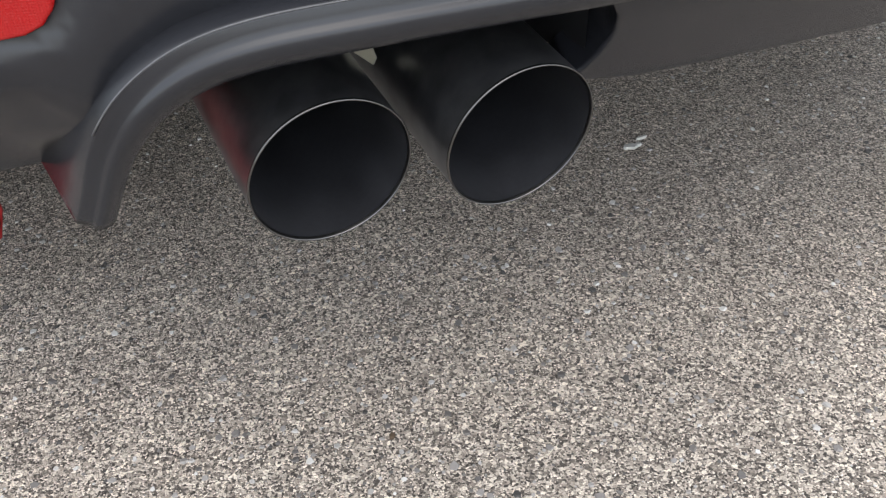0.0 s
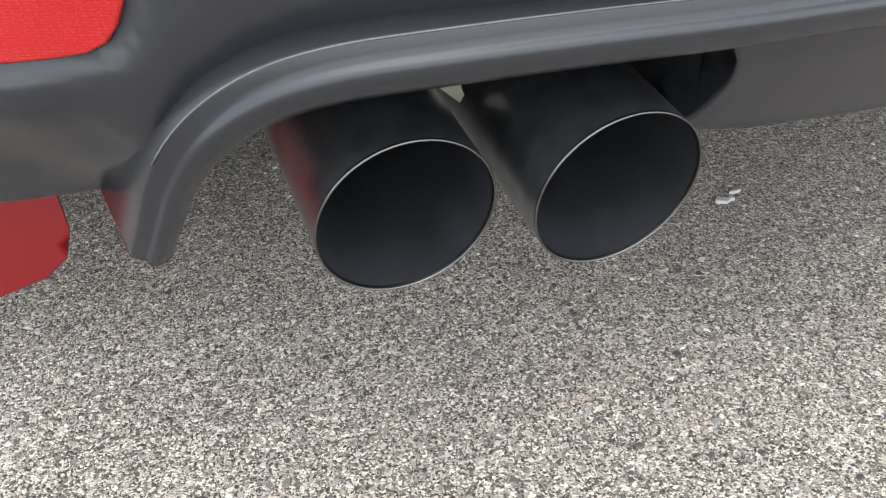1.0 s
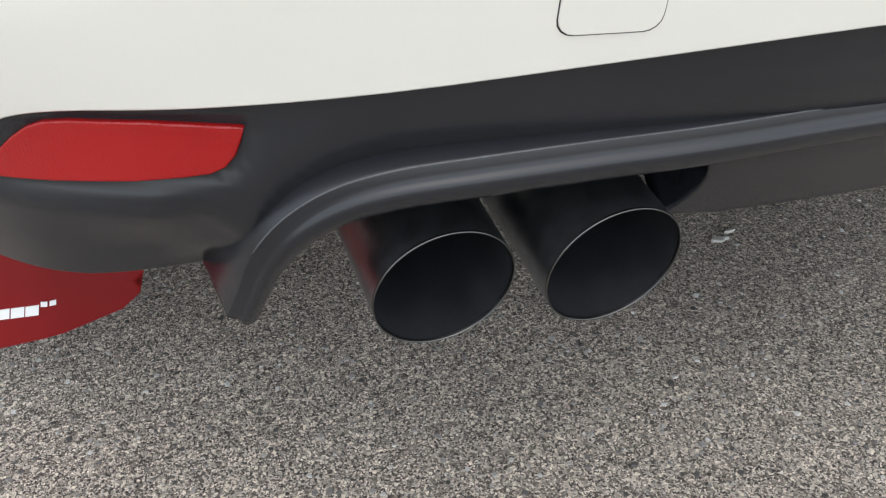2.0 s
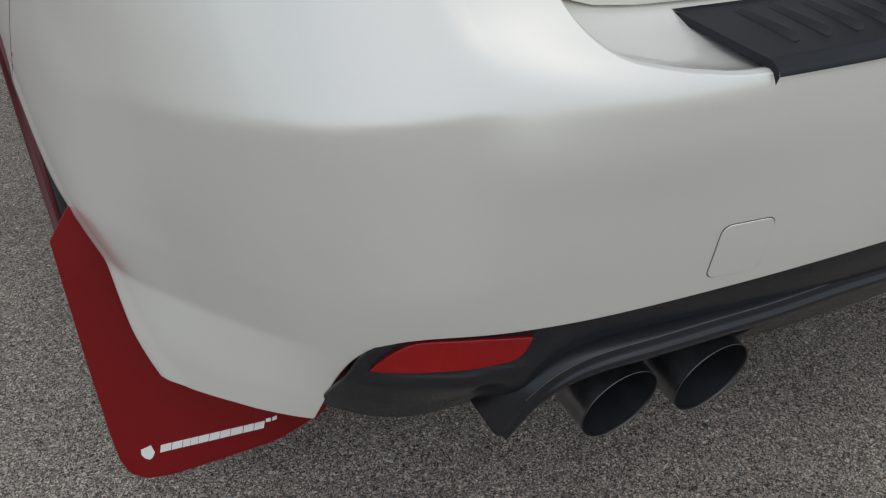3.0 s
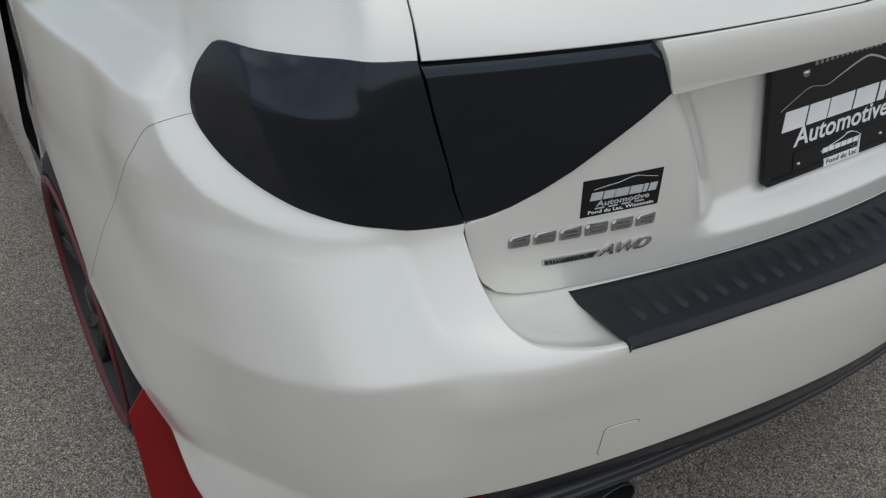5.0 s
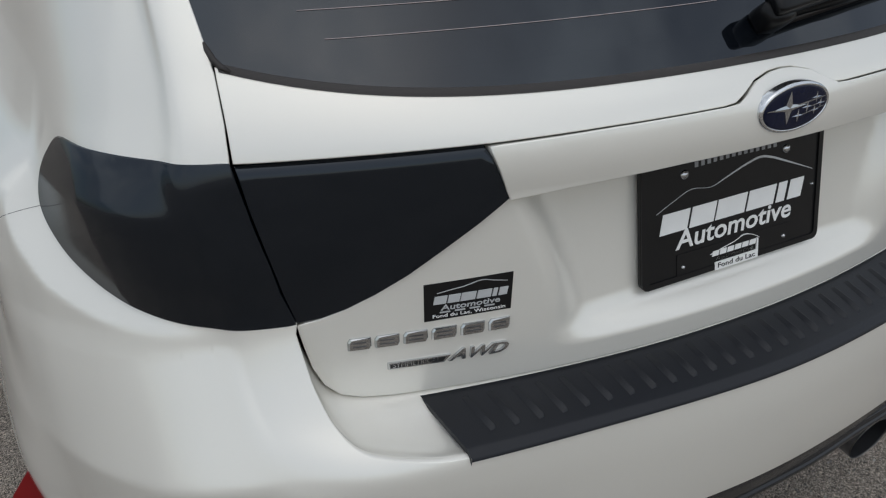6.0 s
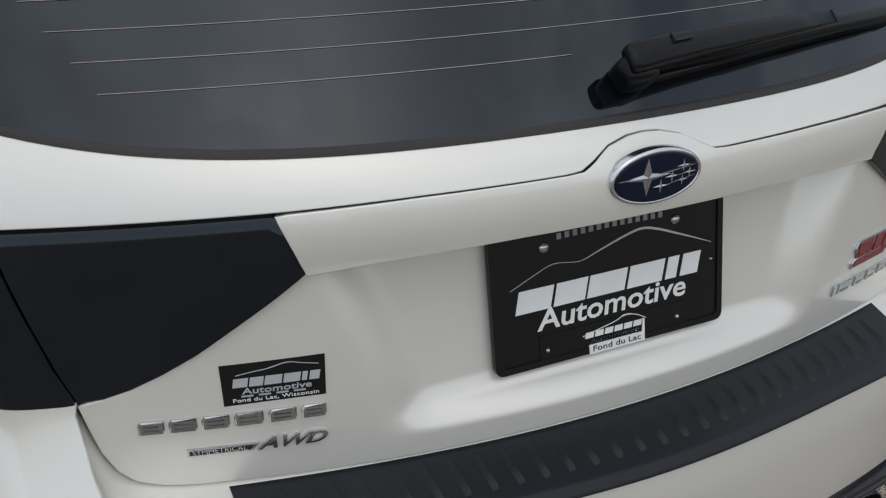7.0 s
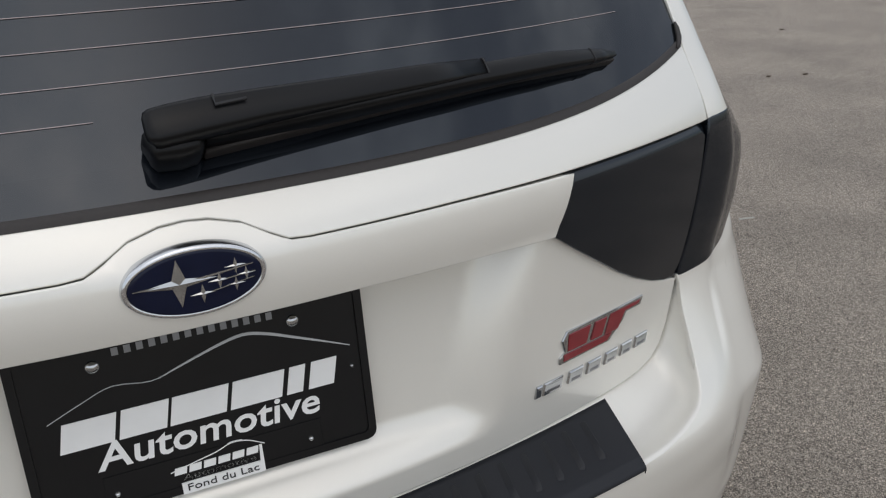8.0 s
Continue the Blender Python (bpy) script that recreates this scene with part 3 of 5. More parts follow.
def tail_low(x, z):
    wall = 0.275 + 0.065 * np.clip((z - 0.76) / 0.19, 0, 1) ** 1.6
    m = smoothstep(0.036, -0.036, np.abs(x) - wall) * (1 - (1 - np.clip((z - 0.734) / 0.028, 0, 1)) ** 1.7)
    back = 0.024 - 0.15 * (0.93 - z)
    return tail_plain(x, z) * (1 - m) + np.maximum(back, tail_plain(x, z)) * m


def tail_high(x, z):
    t = np.clip((z - 1.010) / (glass_low(x) - 1.010), 0, 1.3)
    y1, y2 = tail_top(x, z), glass_y(x, glass_low(x))
    return y1 + (y2 - y1) * t ** 1.35


def trim_y(x, z):
    t = (z - 0.955) / 0.06
    plain = -0.061 + 0.31 * x * x - 0.004 * np.sin(np.pi * np.clip(t, 0, 1))
    w = smoothstep(1.008, 1.03, z)
    return plain * (1 - w) + (tail_high(x, z) - 0.005) * w


def lamp_y(x, z):
    t = np.clip((z - 0.815) / 0.197, 0, 1)
    return tail_plain(x, z) * (1 - t) + tail_top(x, z) * t - 0.006 * np.sin(np.pi * t) + 0.9 * np.clip(z - 0.997, 0, 1)


def sheet(f, out=0.0):
    return lambda x, z: np.c_[x, f(x, z) - out, z]


car = tagged(new("car"), "white hatchback parked on asphalt, seen from behind, with black trim", "car")
AXLE_Y, AXLE_Z = 0.88, 0.325


# the front half of the wheel arch, down to the sill
ARCH_FRONT = [(.648, .515), (.70, .562), (.78, .615), (.88, .645), (.99, .635), (1.10, .59), (1.18, .52), (1.235, .42), (1.25, .32), (1.245, .25)]

SEAM = [by_y(.2935, .9185), by_y(.329, .8966), by_y(.358, .858), by_y(.422, .790), by_y(.484, .723), by_y(.5355, .6595), by_y(.648, .515)]

# rear bumper
EDGE_LOW = [(0, .467), (.15, .466), (.30, .463), (.42, .455), (.54, .444), (.63, .438), (.69, .434), (.722, .424), (.742, .402), (.756, .362), (.766, .32), (.773, .292)]
SHOULDER = [(.605, .806), (.602, .77), (.600, .748), (.593, .719), (.583, .700), (.568, .688), (.545, .681), (.51, .674), (.46, .669), (.30, .669), (.15, .671), (0, .672)]
left = [by_x(x, z) for x, z in spline(EDGE_LOW, 4)] + [by_y(.20, .286), by_y(.255, .279)] + [by_y(y, z) for y, z in spline(ARCH_BACK, 3)] + SEAM[::-1][1:] + LAMP_LOW[::-1] + [by_x(x, z) for x, z in spline(SHOULDER, 4)]
bumper = panel("bumper", left + mirror(left)[1:-1], skin, PAINT, car, "pearl white painted bumper cover", step=0.0065, depth=0.006)

# dark thread on the joint of bumper and wing, painting the fine gap's shade
run = densify(spline(SEAM, 4), 0.012, closed=False)
for sign in (1, -1):
    sweep("panel_gap", [tuple(p) for p in skin(run[:, 0] * sign, run[:, 1])], [(.00035, 0), (0, .00035), (-.00035, 0), (0, -.00035)], SHADOW_GAP, bumper, "thin dark thread painting the gap's shade")

# the step behind the bumper's shoulder, up to the tailgate
FOOT = [(.604, .806), (.5965, .775), (.590, .752), (.582, .731), (.573, .7175), (.561, .7085), (.540, .7022), (.51, .6985), (.46, .697), (.30, .696), (.15, .696), (0, .696)]
foot, lip = spline(FOOT, 8), spline(SHOULDER, 8)
lip3 = np.array([skin(np.array([by_x(x, z)[0]]), np.array([z]))[0] for x, z in lip])
foot3 = np.array([(-x, tail_plain(x, z) + 0.005, z) for x, z in foot])
rows = []
for t in (0, 0.04, 0.09, 0.16, 0.3, 0.5, 0.75, 1.0, 1.35):
    drop = -0.011 * math.sin(math.pi * min(t, 1)) + (0.003 if t in (0.04, 0.09) else 0)
    rows.append(lip3 * (1 - t) + foot3 * t + np.array((0, 0, drop)) * smoothstep(0, 0.25, np.linspace(0, 1, len(lip)))[:, None])
half = np.array(rows)
both = np.concatenate([half, (half * (-1, 1, 1))[:, ::-1][:, 1:]], axis=1)
grid_mesh("bumper_step", list(both), PAINT, car, "white painted loading step")

# quarter panels
qleft = [by_x(.646, 1.012), by_x(.642, 1.05), by_x(.638, 1.095), (2 * UNIT, 1.18), (2 * UNIT, 1.30), (2 * UNIT, 1.415), (4 * UNIT, 1.415), (8 * UNIT, 1.415), (8 * UNIT, 0.25)] + [by_y(y, z) for y, z in spline(ARCH_FRONT, 3)[::-1]] + SEAM[::-1][1:] + LAMP_SIDE + LAMP_TOP[:-1]
for poly in (qleft, mirror(qleft)):
    panel("quarter_panel", poly, skin, PAINT, car, "pearl white flared rear wing", step=0.0095)

# near-black sheets behind the gaps, with the gap shade put into their colour
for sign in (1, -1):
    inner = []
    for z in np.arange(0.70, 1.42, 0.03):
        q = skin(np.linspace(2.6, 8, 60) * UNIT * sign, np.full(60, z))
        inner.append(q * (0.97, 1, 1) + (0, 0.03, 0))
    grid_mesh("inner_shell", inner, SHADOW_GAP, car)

# lamps
outer = LAMP_LOW + LAMP_SIDE + LAMP_TOP + LAMP_SEAM[0:]


def lamp_skin(a, z):
    """The lamp's glass: swollen towards an upright edge near its outer end and a level one below its top."""
    p = skin(a, z, plain=True)
    u = np.abs(np.asarray(a, float))
    z = np.asarray(z, float)
    mid = 0.815 + 0.25 * (z - 0.90)
    seam = np.interp(z, [q[1] for q in LAMP_SEAM[::-1]], [abs(q[0]) for q in LAMP_SEAM[::-1]])
    across = np.clip(np.where(u > mid, 1 - (u - mid) / 0.20, (u - seam) / (mid - seam)), -0.2, 1)
    top = 0.962
    upright = np.clip(np.where(z > top, 1 - (z - top) / 0.052, 1 - ((top - z) / 0.15) ** 2), 0, 1)
    out = 0.018 * across * upright
    return p + np.c_[-np.sign(a) * 0.75 * out, -0.66 * out, 0 * out]


def shrink(poly, by):
    p = np.array(poly)
    c = p.mean(0)
    v = p - c
    return [tuple(x) for x in c + v * (1 - by / (np.linalg.norm(v, axis=1)[:, None]))]


INNER_LAMP = [(-.391, 1.010), (-.369, .948), (-.40, .924), (-.443, .893), (-.48, .866), (-.515, .845), (-.548, .829), (-.575, .820), (-.600, .817), (-.612, .861), (-.624, .915), (-.634, .965), (-.640, 1.008)]
for poly in (outer, mirror(outer)):
    panel("tail_lamp", shrink(poly, 0.0012), lamp_skin, FILM, car, "blacked-out glossy tail lamp on the wing", step=0.008, lip=0.003, push=0.001)
for poly in (INNER_LAMP, mirror(INNER_LAMP)):
    panel("tailgate_lamp", shrink(poly, 0.0012), sheet(lamp_y), FILM, car, "blacked-out glossy lamp on the tailgate", step=0.016, lip=0.002)

# ---- tailgate ----
gate_left = [(-x, z) for x, z in ((0, .698), (.30, .698), (.50, .700), (.535, .703), (.56, .711), (.576, .727), (.587, .752), (.5935, .782), (.599, .812), (.575, .817), (.548, .826), (.515, .842), (.48, .863), (.443, .890), (.40, .921), (.372, .943), (.365, .975), (0, .975))]
tailgate = panel("tailgate", gate_left + mirror(gate_left)[1:-1], sheet(tail_low), PAINT, car, "white tailgate with a sunken number plate bay", step=0.012, depth=0.016, lip=0.002)
arc = [(-.10, 1.016), (-.082, 1.0175), (-.066, 1.025), (-.045, 1.036), (-.02, 1.042)]
top_left = [(-.641, 1.014), (-.40, 1.0145), (-.25, 1.017)] + [(x, z + .0018) for x, z in arc] + [(0, 1.045)]
glass_left = [(x, float(glass_low(x))) for x in (0, -.2, -.35, -.45, -.52, -.57, -.61, -.634)]
tail_upper = panel("tailgate_upper", top_left + mirror(top_left)[1:] + mirror(glass_left) + glass_left[1:], sheet(tail_high), PAINT, car, "white band under the rear window", step=0.014, depth=0.02)
trim_left = [(0, .9605), (-.15, .959), (-.30, .953), (-.368, .9475), (-.391, 1.011), (-.25, 1.0145)] + arc + [(0, 1.0435)]
garnish = panel("plate_garnish", trim_left + mirror(trim_left)[1:-1], sheet(trim_y), PAINT, car, "white strip over the number plate", step=0.012, depth=0.05, lip=0.002)
# near-black sheet behind the tailgate joints; its colour stands for their shade
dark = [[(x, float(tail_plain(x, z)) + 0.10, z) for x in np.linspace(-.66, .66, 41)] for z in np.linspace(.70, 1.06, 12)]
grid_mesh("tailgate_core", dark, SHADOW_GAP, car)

# rear window with heating wires and a black edge band
rim = [(x, float(glass_low(x)) + .003) for x in np.linspace(-.634, .634, 41)]
side = [(.634, 1.105), (.640, 1.13), (.642, 1.16), (.640, 1.20), (.622, 1.30), (.585, 1.385)]
top = [(-.585 + .117 * i, 1.385 + 0.02 * (1 - (i / 5 - 1) ** 2)) for i in range(1, 10)][::-1]
window_poly = rim + side[1:] + top + [(-x, z) for x, z in side[::-1][:-1]]
rear_window = panel("rear_window", window_poly, sheet(glass_y), GLASS, car, "dark tinted rear window with heating wires", step=0.04, depth=0.006)
for i, z in enumerate(np.arange(1.118, 1.36, 0.0265)):
    x1 = 0.522 + 0.018 * min(i, 3) - 0.028 * max(0, i - 3)
    x2 = -0.05 if i == 0 else x1
    path = [(x, float(glass_y(x, z)) - 0.0008, z) for x in np.linspace(-x1, x2, 30)]
    sweep("heating_wire", path, [(-.0005, 0), (0, .0005), (.0005, 0), (0, -.0005)], WIRE, rear_window, up=(0, -1, 1))
band = [[(x, float(glass_y(x, glass_low(x) + h)) - d, float(glass_low(x) + h)) for x in np.linspace(-.632, .632, 61)] for h, d in ((-.003, .001), (.0003, .0020), (.0040, .0020), (.0050, .0004))]
grid_mesh("window_seal", band, SEAL, rear_window, "black rubber edge")

# small black clips at the window's lower corners
for sg in (1, -1):
    run = [(sg * x, float(glass_y(x, z)) - .003, z) for x, z in ((.622, 1.096), (.629, 1.1005), (.634, 1.107), (.637, 1.116), (.638, 1.122))]
    sweep("window_clip", run, [(-.0035, -.002), (-.003, .0018), (0, .0026), (.003, .0018), (.0035, -.002)], SEAL, rear_window, "small black corner clip", up=(0, -.76, .65), scales=[.5, .9, 1, .9, .4])

# tow eye cover, a shallow plate in the bumper's face; a dark sheet paints the fine gap round it
def rounded(cx, cz, w, h, r, k=5):
    out = []
    for sx, sz, a0 in ((1, 1, 0), (-1, 1, 90), (-1, -1, 180), (1, -1, 270)):
        for a in np.linspace(a0, a0 + 90, k):
            out.append((cx + sx * (w / 2 - r) + r * math.cos(radians(a)), cz + sz * (h / 2 - r) + r * math.sin(radians(a))))
    return out


def on_skin(x, z):
    return np.c_[x, skin_y(x, z), z]


tow = rounded(-.4395, .500, .0485, .0585, .008)
panel("tow_cover_gap", [((x + .4395) * 1.042 - .4395, (z - .5) * 1.038 + .5) for x, z in tow], on_skin, SHADOW_GAP, bumper, step=0.008, depth=0.001, lip=0.0003, push=0.0004)
panel("tow_cover", tow, on_skin, PAINT, bumper, step=0.008, depth=0.003, lip=0.0008, push=0.0012)

# ---- black lower valance ----
REFLECTOR = [(.606, .423), (.609, .416), (.612, .4085), (.617, .402), (.624, .3985), (.635, .3965), (.66, .3945), (.70, .392), (.733, .3905), (.728, .397), (.720, .407), (.713, .414), (.705, .420), (.697, .4235), (.685, .425), (.65, .4255)]


def valance(x, z):
    """The black lower face: set in behind the white edge, deeper in the middle than at the corners."""
    x, z = np.asarray(x, float), np.asarray(z, float)
    base = skin_y(x, np.full(x.shape, 0.44))
    drop = .391 - np.interp(np.abs(x), (.43, .49, .535, .565, .588, .604, .612, .620, .66), (.391, .389, .385, .376, .359, .338, .338, .345, .391))
    drop = drop * smoothstep(.312, .345, z)
    mid = np.interp(z + drop, (.27, .31, .36, .385, .397, .403, .41, .42, .44, .47), (.085, .075, .045, .033, .0260, .0215, .0175, .0135, .0085, .006))
    corner = np.interp(z, (.27, .30, .34, .372, .39, .43, .47), (.055, .041, .021, .0070, .0045, .0050, .006))
    wide, tight = smoothstep(.56, .73, np.abs(x)), smoothstep(.595, .66, np.abs(x))
    w = wide + (tight - wide) * smoothstep(.335, .375, z)
    away = np.full(x.shape, 9.0)
    for (x0, z0), (x1, z1) in zip(REFLECTOR, REFLECTOR[1:] + REFLECTOR[:1]):
        t = np.clip(((np.abs(x) - x0) * (x1 - x0) + (z - z0) * (z1 - z0)) / ((x1 - x0) ** 2 + (z1 - z0) ** 2), 0, 1)
        away = np.minimum(away, np.hypot(np.abs(x) - x0 - t * (x1 - x0), z - z0 - t * (z1 - z0)))
    away = np.where(inside(np.array(REFLECTOR), np.c_[np.abs(x).ravel(), z.ravel()]).reshape(x.shape), 0, away)
    sunk = .0055 * smoothstep(.013, .001, away)
    return np.c_[x, base + mid * (1 - w) + corner * w + sunk, z]


UP = [(0, .466), (.30, .462), (.42, .454), (.54, .443), (.63, .437), (.69, .433), (.722, .4235), (.7415, .4015), (.756, .361), (.7655, .325), (.766, .315)]
DOWN = [(.70, .310), (.625, .312), (.611, .326), (.597, .352), (.580, .376), (.55, .384), (.40, .384), (.368, .3815), (.353, .3775), (.343, .371), (.336, .362), (.3325, .352), (.332, .342), (.334, .331), (.338, .321), (.345, .314), (.30, .309), (0, .311)]
vl = [(-x, z) for x, z in list(spline(UP, 3)) + DOWN]
valance_part = panel("valance", vl + mirror(vl)[1:-1], valance, PLASTIC, car, "black grained plastic lower valance", step=0.0055, depth=0.03, lip=0.003)

# raised bar that sweeps over the exhausts and down into a fin
BAR = [(0, -.090, .397), (-.15, -.084, .396), (-.28, -.068, .3935), (-.36, -.0595, .392), (-.43, -.049, .391), (-.49, -.039, .389), (-.535, -.028, .385), (-.565, -.018, .376), (-.588, -.008, .359), (-.603, .004, .335), (-.612, .014, .310), (-.6175, .021, .293)]
half_bar = spline(BAR, 5)
full_bar = np.r_[half_bar[::-1], (half_bar * (-1, 1, 1))[1:]]
rows, seam_rows = [], []
for i, p in enumerate(full_bar):
    t = full_bar[min(i + 1, len(full_bar) - 1)] - full_bar[max(i - 1, 0)]
    t /= np.linalg.norm(t)
    back = np.array((0, -1, 0.04))
    back = back - t * back.dot(t)
    back /= np.linalg.norm(back)
    up = np.cross(t, back)
    up *= 1 if up[2] > 0 or abs(up[2]) < 0.5 and up[0] * p[0] > 0 else -1
    leg = float(smoothstep(.375, .30, p[2]))
    deep, thin = .030 + .022 * leg, 1 - .22 * leg
    sect = [(-deep, .024 + .011 * leg), (.0070, .0136), (.0078, .0128), (.0082, .0116), (.0089, .0078), (.0094, .0048), (.0102, .0037), (.0115, .0028), (.0125, .0012), (.0127, -.0012), (.0118, -.0045), (.0095, -.0088), (.0065, -.0118), (.0030, -.0130), (-.006, -.0136), (-.030, -.014), (-deep, -.010)]
    rows.append([p + back * a + up * b * thin for a, b in sect])
    if p[2] > .345:
        seam_rows.append([p + back * (.0081 + a) + up * (.0129 + b) for a, b in ((-.0005, 0), (0, .0005), (.0005, 0), (0, -.0005))])
bar = grid_mesh("valance_bar", rows, PLASTIC, car, "black plastic bar over the exhausts, ending in two fins", closed=True, caps=True)
# pale bead laid along the seam as its painted highlight
grid_mesh("seam_edge", seam_rows, SEAM_GLINT, bar, "thin pale bead painting the highlight along the seam", closed=True, caps=True)

for x in (-.017,):
    bm = bmesh.new()
    prof = [(-.03, .322), (-.032, .312), (.02, .306), (.18, .306), (.18, .33), (-.01, .34)]
    a = [bm.verts.new((x - .006, y + .28 * x * x, z)) for y, z in prof]
    b = [bm.verts.new((x + .006, y + .28 * x * x, z)) for y, z in prof]
    bm.faces.new(a)
    bm.faces.new(b[::-1])
    for i in range(len(prof)):
        j = (i + 1) % len(prof)
        bm.faces.new((a[i], b[i], b[j], a[j]))
    part("diffuser_fin", bm, PLASTIC, car)

# reflectors
for sg in (-1, 1):
    ref = [(sg * x, z) for x, z in REFLECTOR]
    frame_ref = [((x - sg * .665) * 1.012 + sg * .665, (z - .408) * 1.05 + .408) for x, z in ref]
    seat = panel("reflector_seat", frame_ref, valance, SEAL, car, "dark recess round the reflector", step=0.008, depth=0.002, lip=0.0005, push=0.0007)
    panel("reflector", ref, valance, LENS, car, "red prism reflector", step=0.01, depth=0.006, lip=0.0018, push=0.0035)

# exhaust tips
def exhaust_tip(x, y, z, r, sx):
    c, ax = Vector((x, y, z)), Vector((-.02 * sx, .984, .175))
    tip = lathe("exhaust_tip", [(r * .93, .30), (r * 1.0, .16), (r * 1.0, .06), (r, .006), (r, .0015)], c, ax, STEEL, car, "dark polished steel exhaust tip", 64)
    lathe("rolled_rim", [(r, .0014), (r + .0001, .0004), (r - .0003, -.0003), (r - .0008, -.0003), (r - .0011, .0003), (r - .0012, .003)], c, ax, RIM_EDGE, tip, "bare bright rolled edge", 64)
    lathe("inner_sleeve", [(r - .0015, .002), (r - .002, .05), (r - .006, .16), (r - .012, .24), (0.0005, .25)], c, ax, SOOT_AND_SHADE, tip, "sooty inside of the pipe", 64)


for sx in (-1, 1):
    exhaust_tip(sx * .502, -.020, .301, .0463, sx)
    exhaust_tip(sx * .393, -.036, .299, .0478, sx)
# mufflers coloured near-black to paint the shade behind the opening
for sx in (-1, 1):
    lathe("muffler", [(.001, 0), (.085, 0), (.098, .012), (.098, .20), (.085, .215), (.001, .215)], (sx * .345, .36, .345), (sx, 0, 0), SOOT_AND_SHADE, car, "muffler box with underbody shade in its colour")
bm = bmesh.new()
slab(bm, [(-.447, .326), (-.4445, .330), (-.449, .344), (-.466, .343)], 0, .004)
bracket = part("pipe_bracket", bm, BRACKET, car, "pale metal bracket between the pipes")
for v in bracket.data.vertices:
    v.co = (v.co.x, .042 + v.co.z, v.co.y)

# added near-black plates that paint the shade inside the pipe openings
for sx in (-1, 1):
    wall = [[(sx * x, .105 + .1 * (x - .33), z) for x in (.315, .40, .50, .60)] for z in (.338, .39, .45)]
    grid_mesh("valance_backing", wall, RECESS_SHADE, car, "near-black plate painting the shade in the pipe opening")
    wall = [[(sx * x, y, z) for y, x in ((-.015, .337), (.04, .338), (.13, .345))] for z in (.324, .35, .40)]
    grid_mesh("valance_backing", wall, RECESS_SHADE, car, "near-black plate painting the shade in the pipe opening")

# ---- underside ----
# the underside takes the gap colour, so its shade is painted in
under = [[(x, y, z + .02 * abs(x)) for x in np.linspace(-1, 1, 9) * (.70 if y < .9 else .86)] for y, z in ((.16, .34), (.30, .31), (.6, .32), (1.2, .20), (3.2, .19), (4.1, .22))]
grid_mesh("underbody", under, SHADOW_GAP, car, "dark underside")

# ---- mud flaps ----
def flap_y(x, z):
    return .334 + .31 * np.clip(np.abs(x) - .765, 0, 1) + .13 * (z - .1)


FLAP_EDGE = [(.952, .40), (.925, .437), (.86, .45), (.70, .45), (.683, .40), (.680, .20), (.676, .130), (.684, .106), (.703, .093), (.76, .081), (.84, .065), (.900, .054), (.926, .055), (.944, .066), (.952, .090), (.954, .13), (.954, .25)]
for sg in (-1, 1):
    poly = [(sg * x - (.025 if sg > 0 else 0), z) for x, z in FLAP_EDGE]
    flap = panel("mud_flap", poly, sheet(flap_y), FLAP, car, "glossy red urethane mud flap with white lettering bars", step=0.022, depth=0.006, lip=0.0012)
    if sg < 0:
        marks, x = [], -.905
        for w in (.016, .015, .011, .011, .015, .015, .015, .018, .015, .015):
            z = .0915 + .085 * (x + .92)
            marks.append([(x, z), (x + w * .82, z + .085 * w), (x + w * .82 + .003, z + .0105 + .085 * w), (x + .003, z + .0105)])
            x += w * .88
        marks += [slanted(-.7735, .1125, .006, .005), slanted(-.7655, .113, .006, .005)]
        bars("flap_bar", marks, .0012, WHITE_INK, flap, "small white bar", lambda x, z: flap_y(x, z) - .0002)
        blocks("flap_shield", [[(-.926, .1015), (-.913, .1055), (-.911, .0945), (-.915, .0875), (-.919, .0845), (-.924, .0875), (-.927, .0935)]], .0012, WHITE_INK, flap, "small white shield", lambda x, z: flap_y(x, z) - .0002)

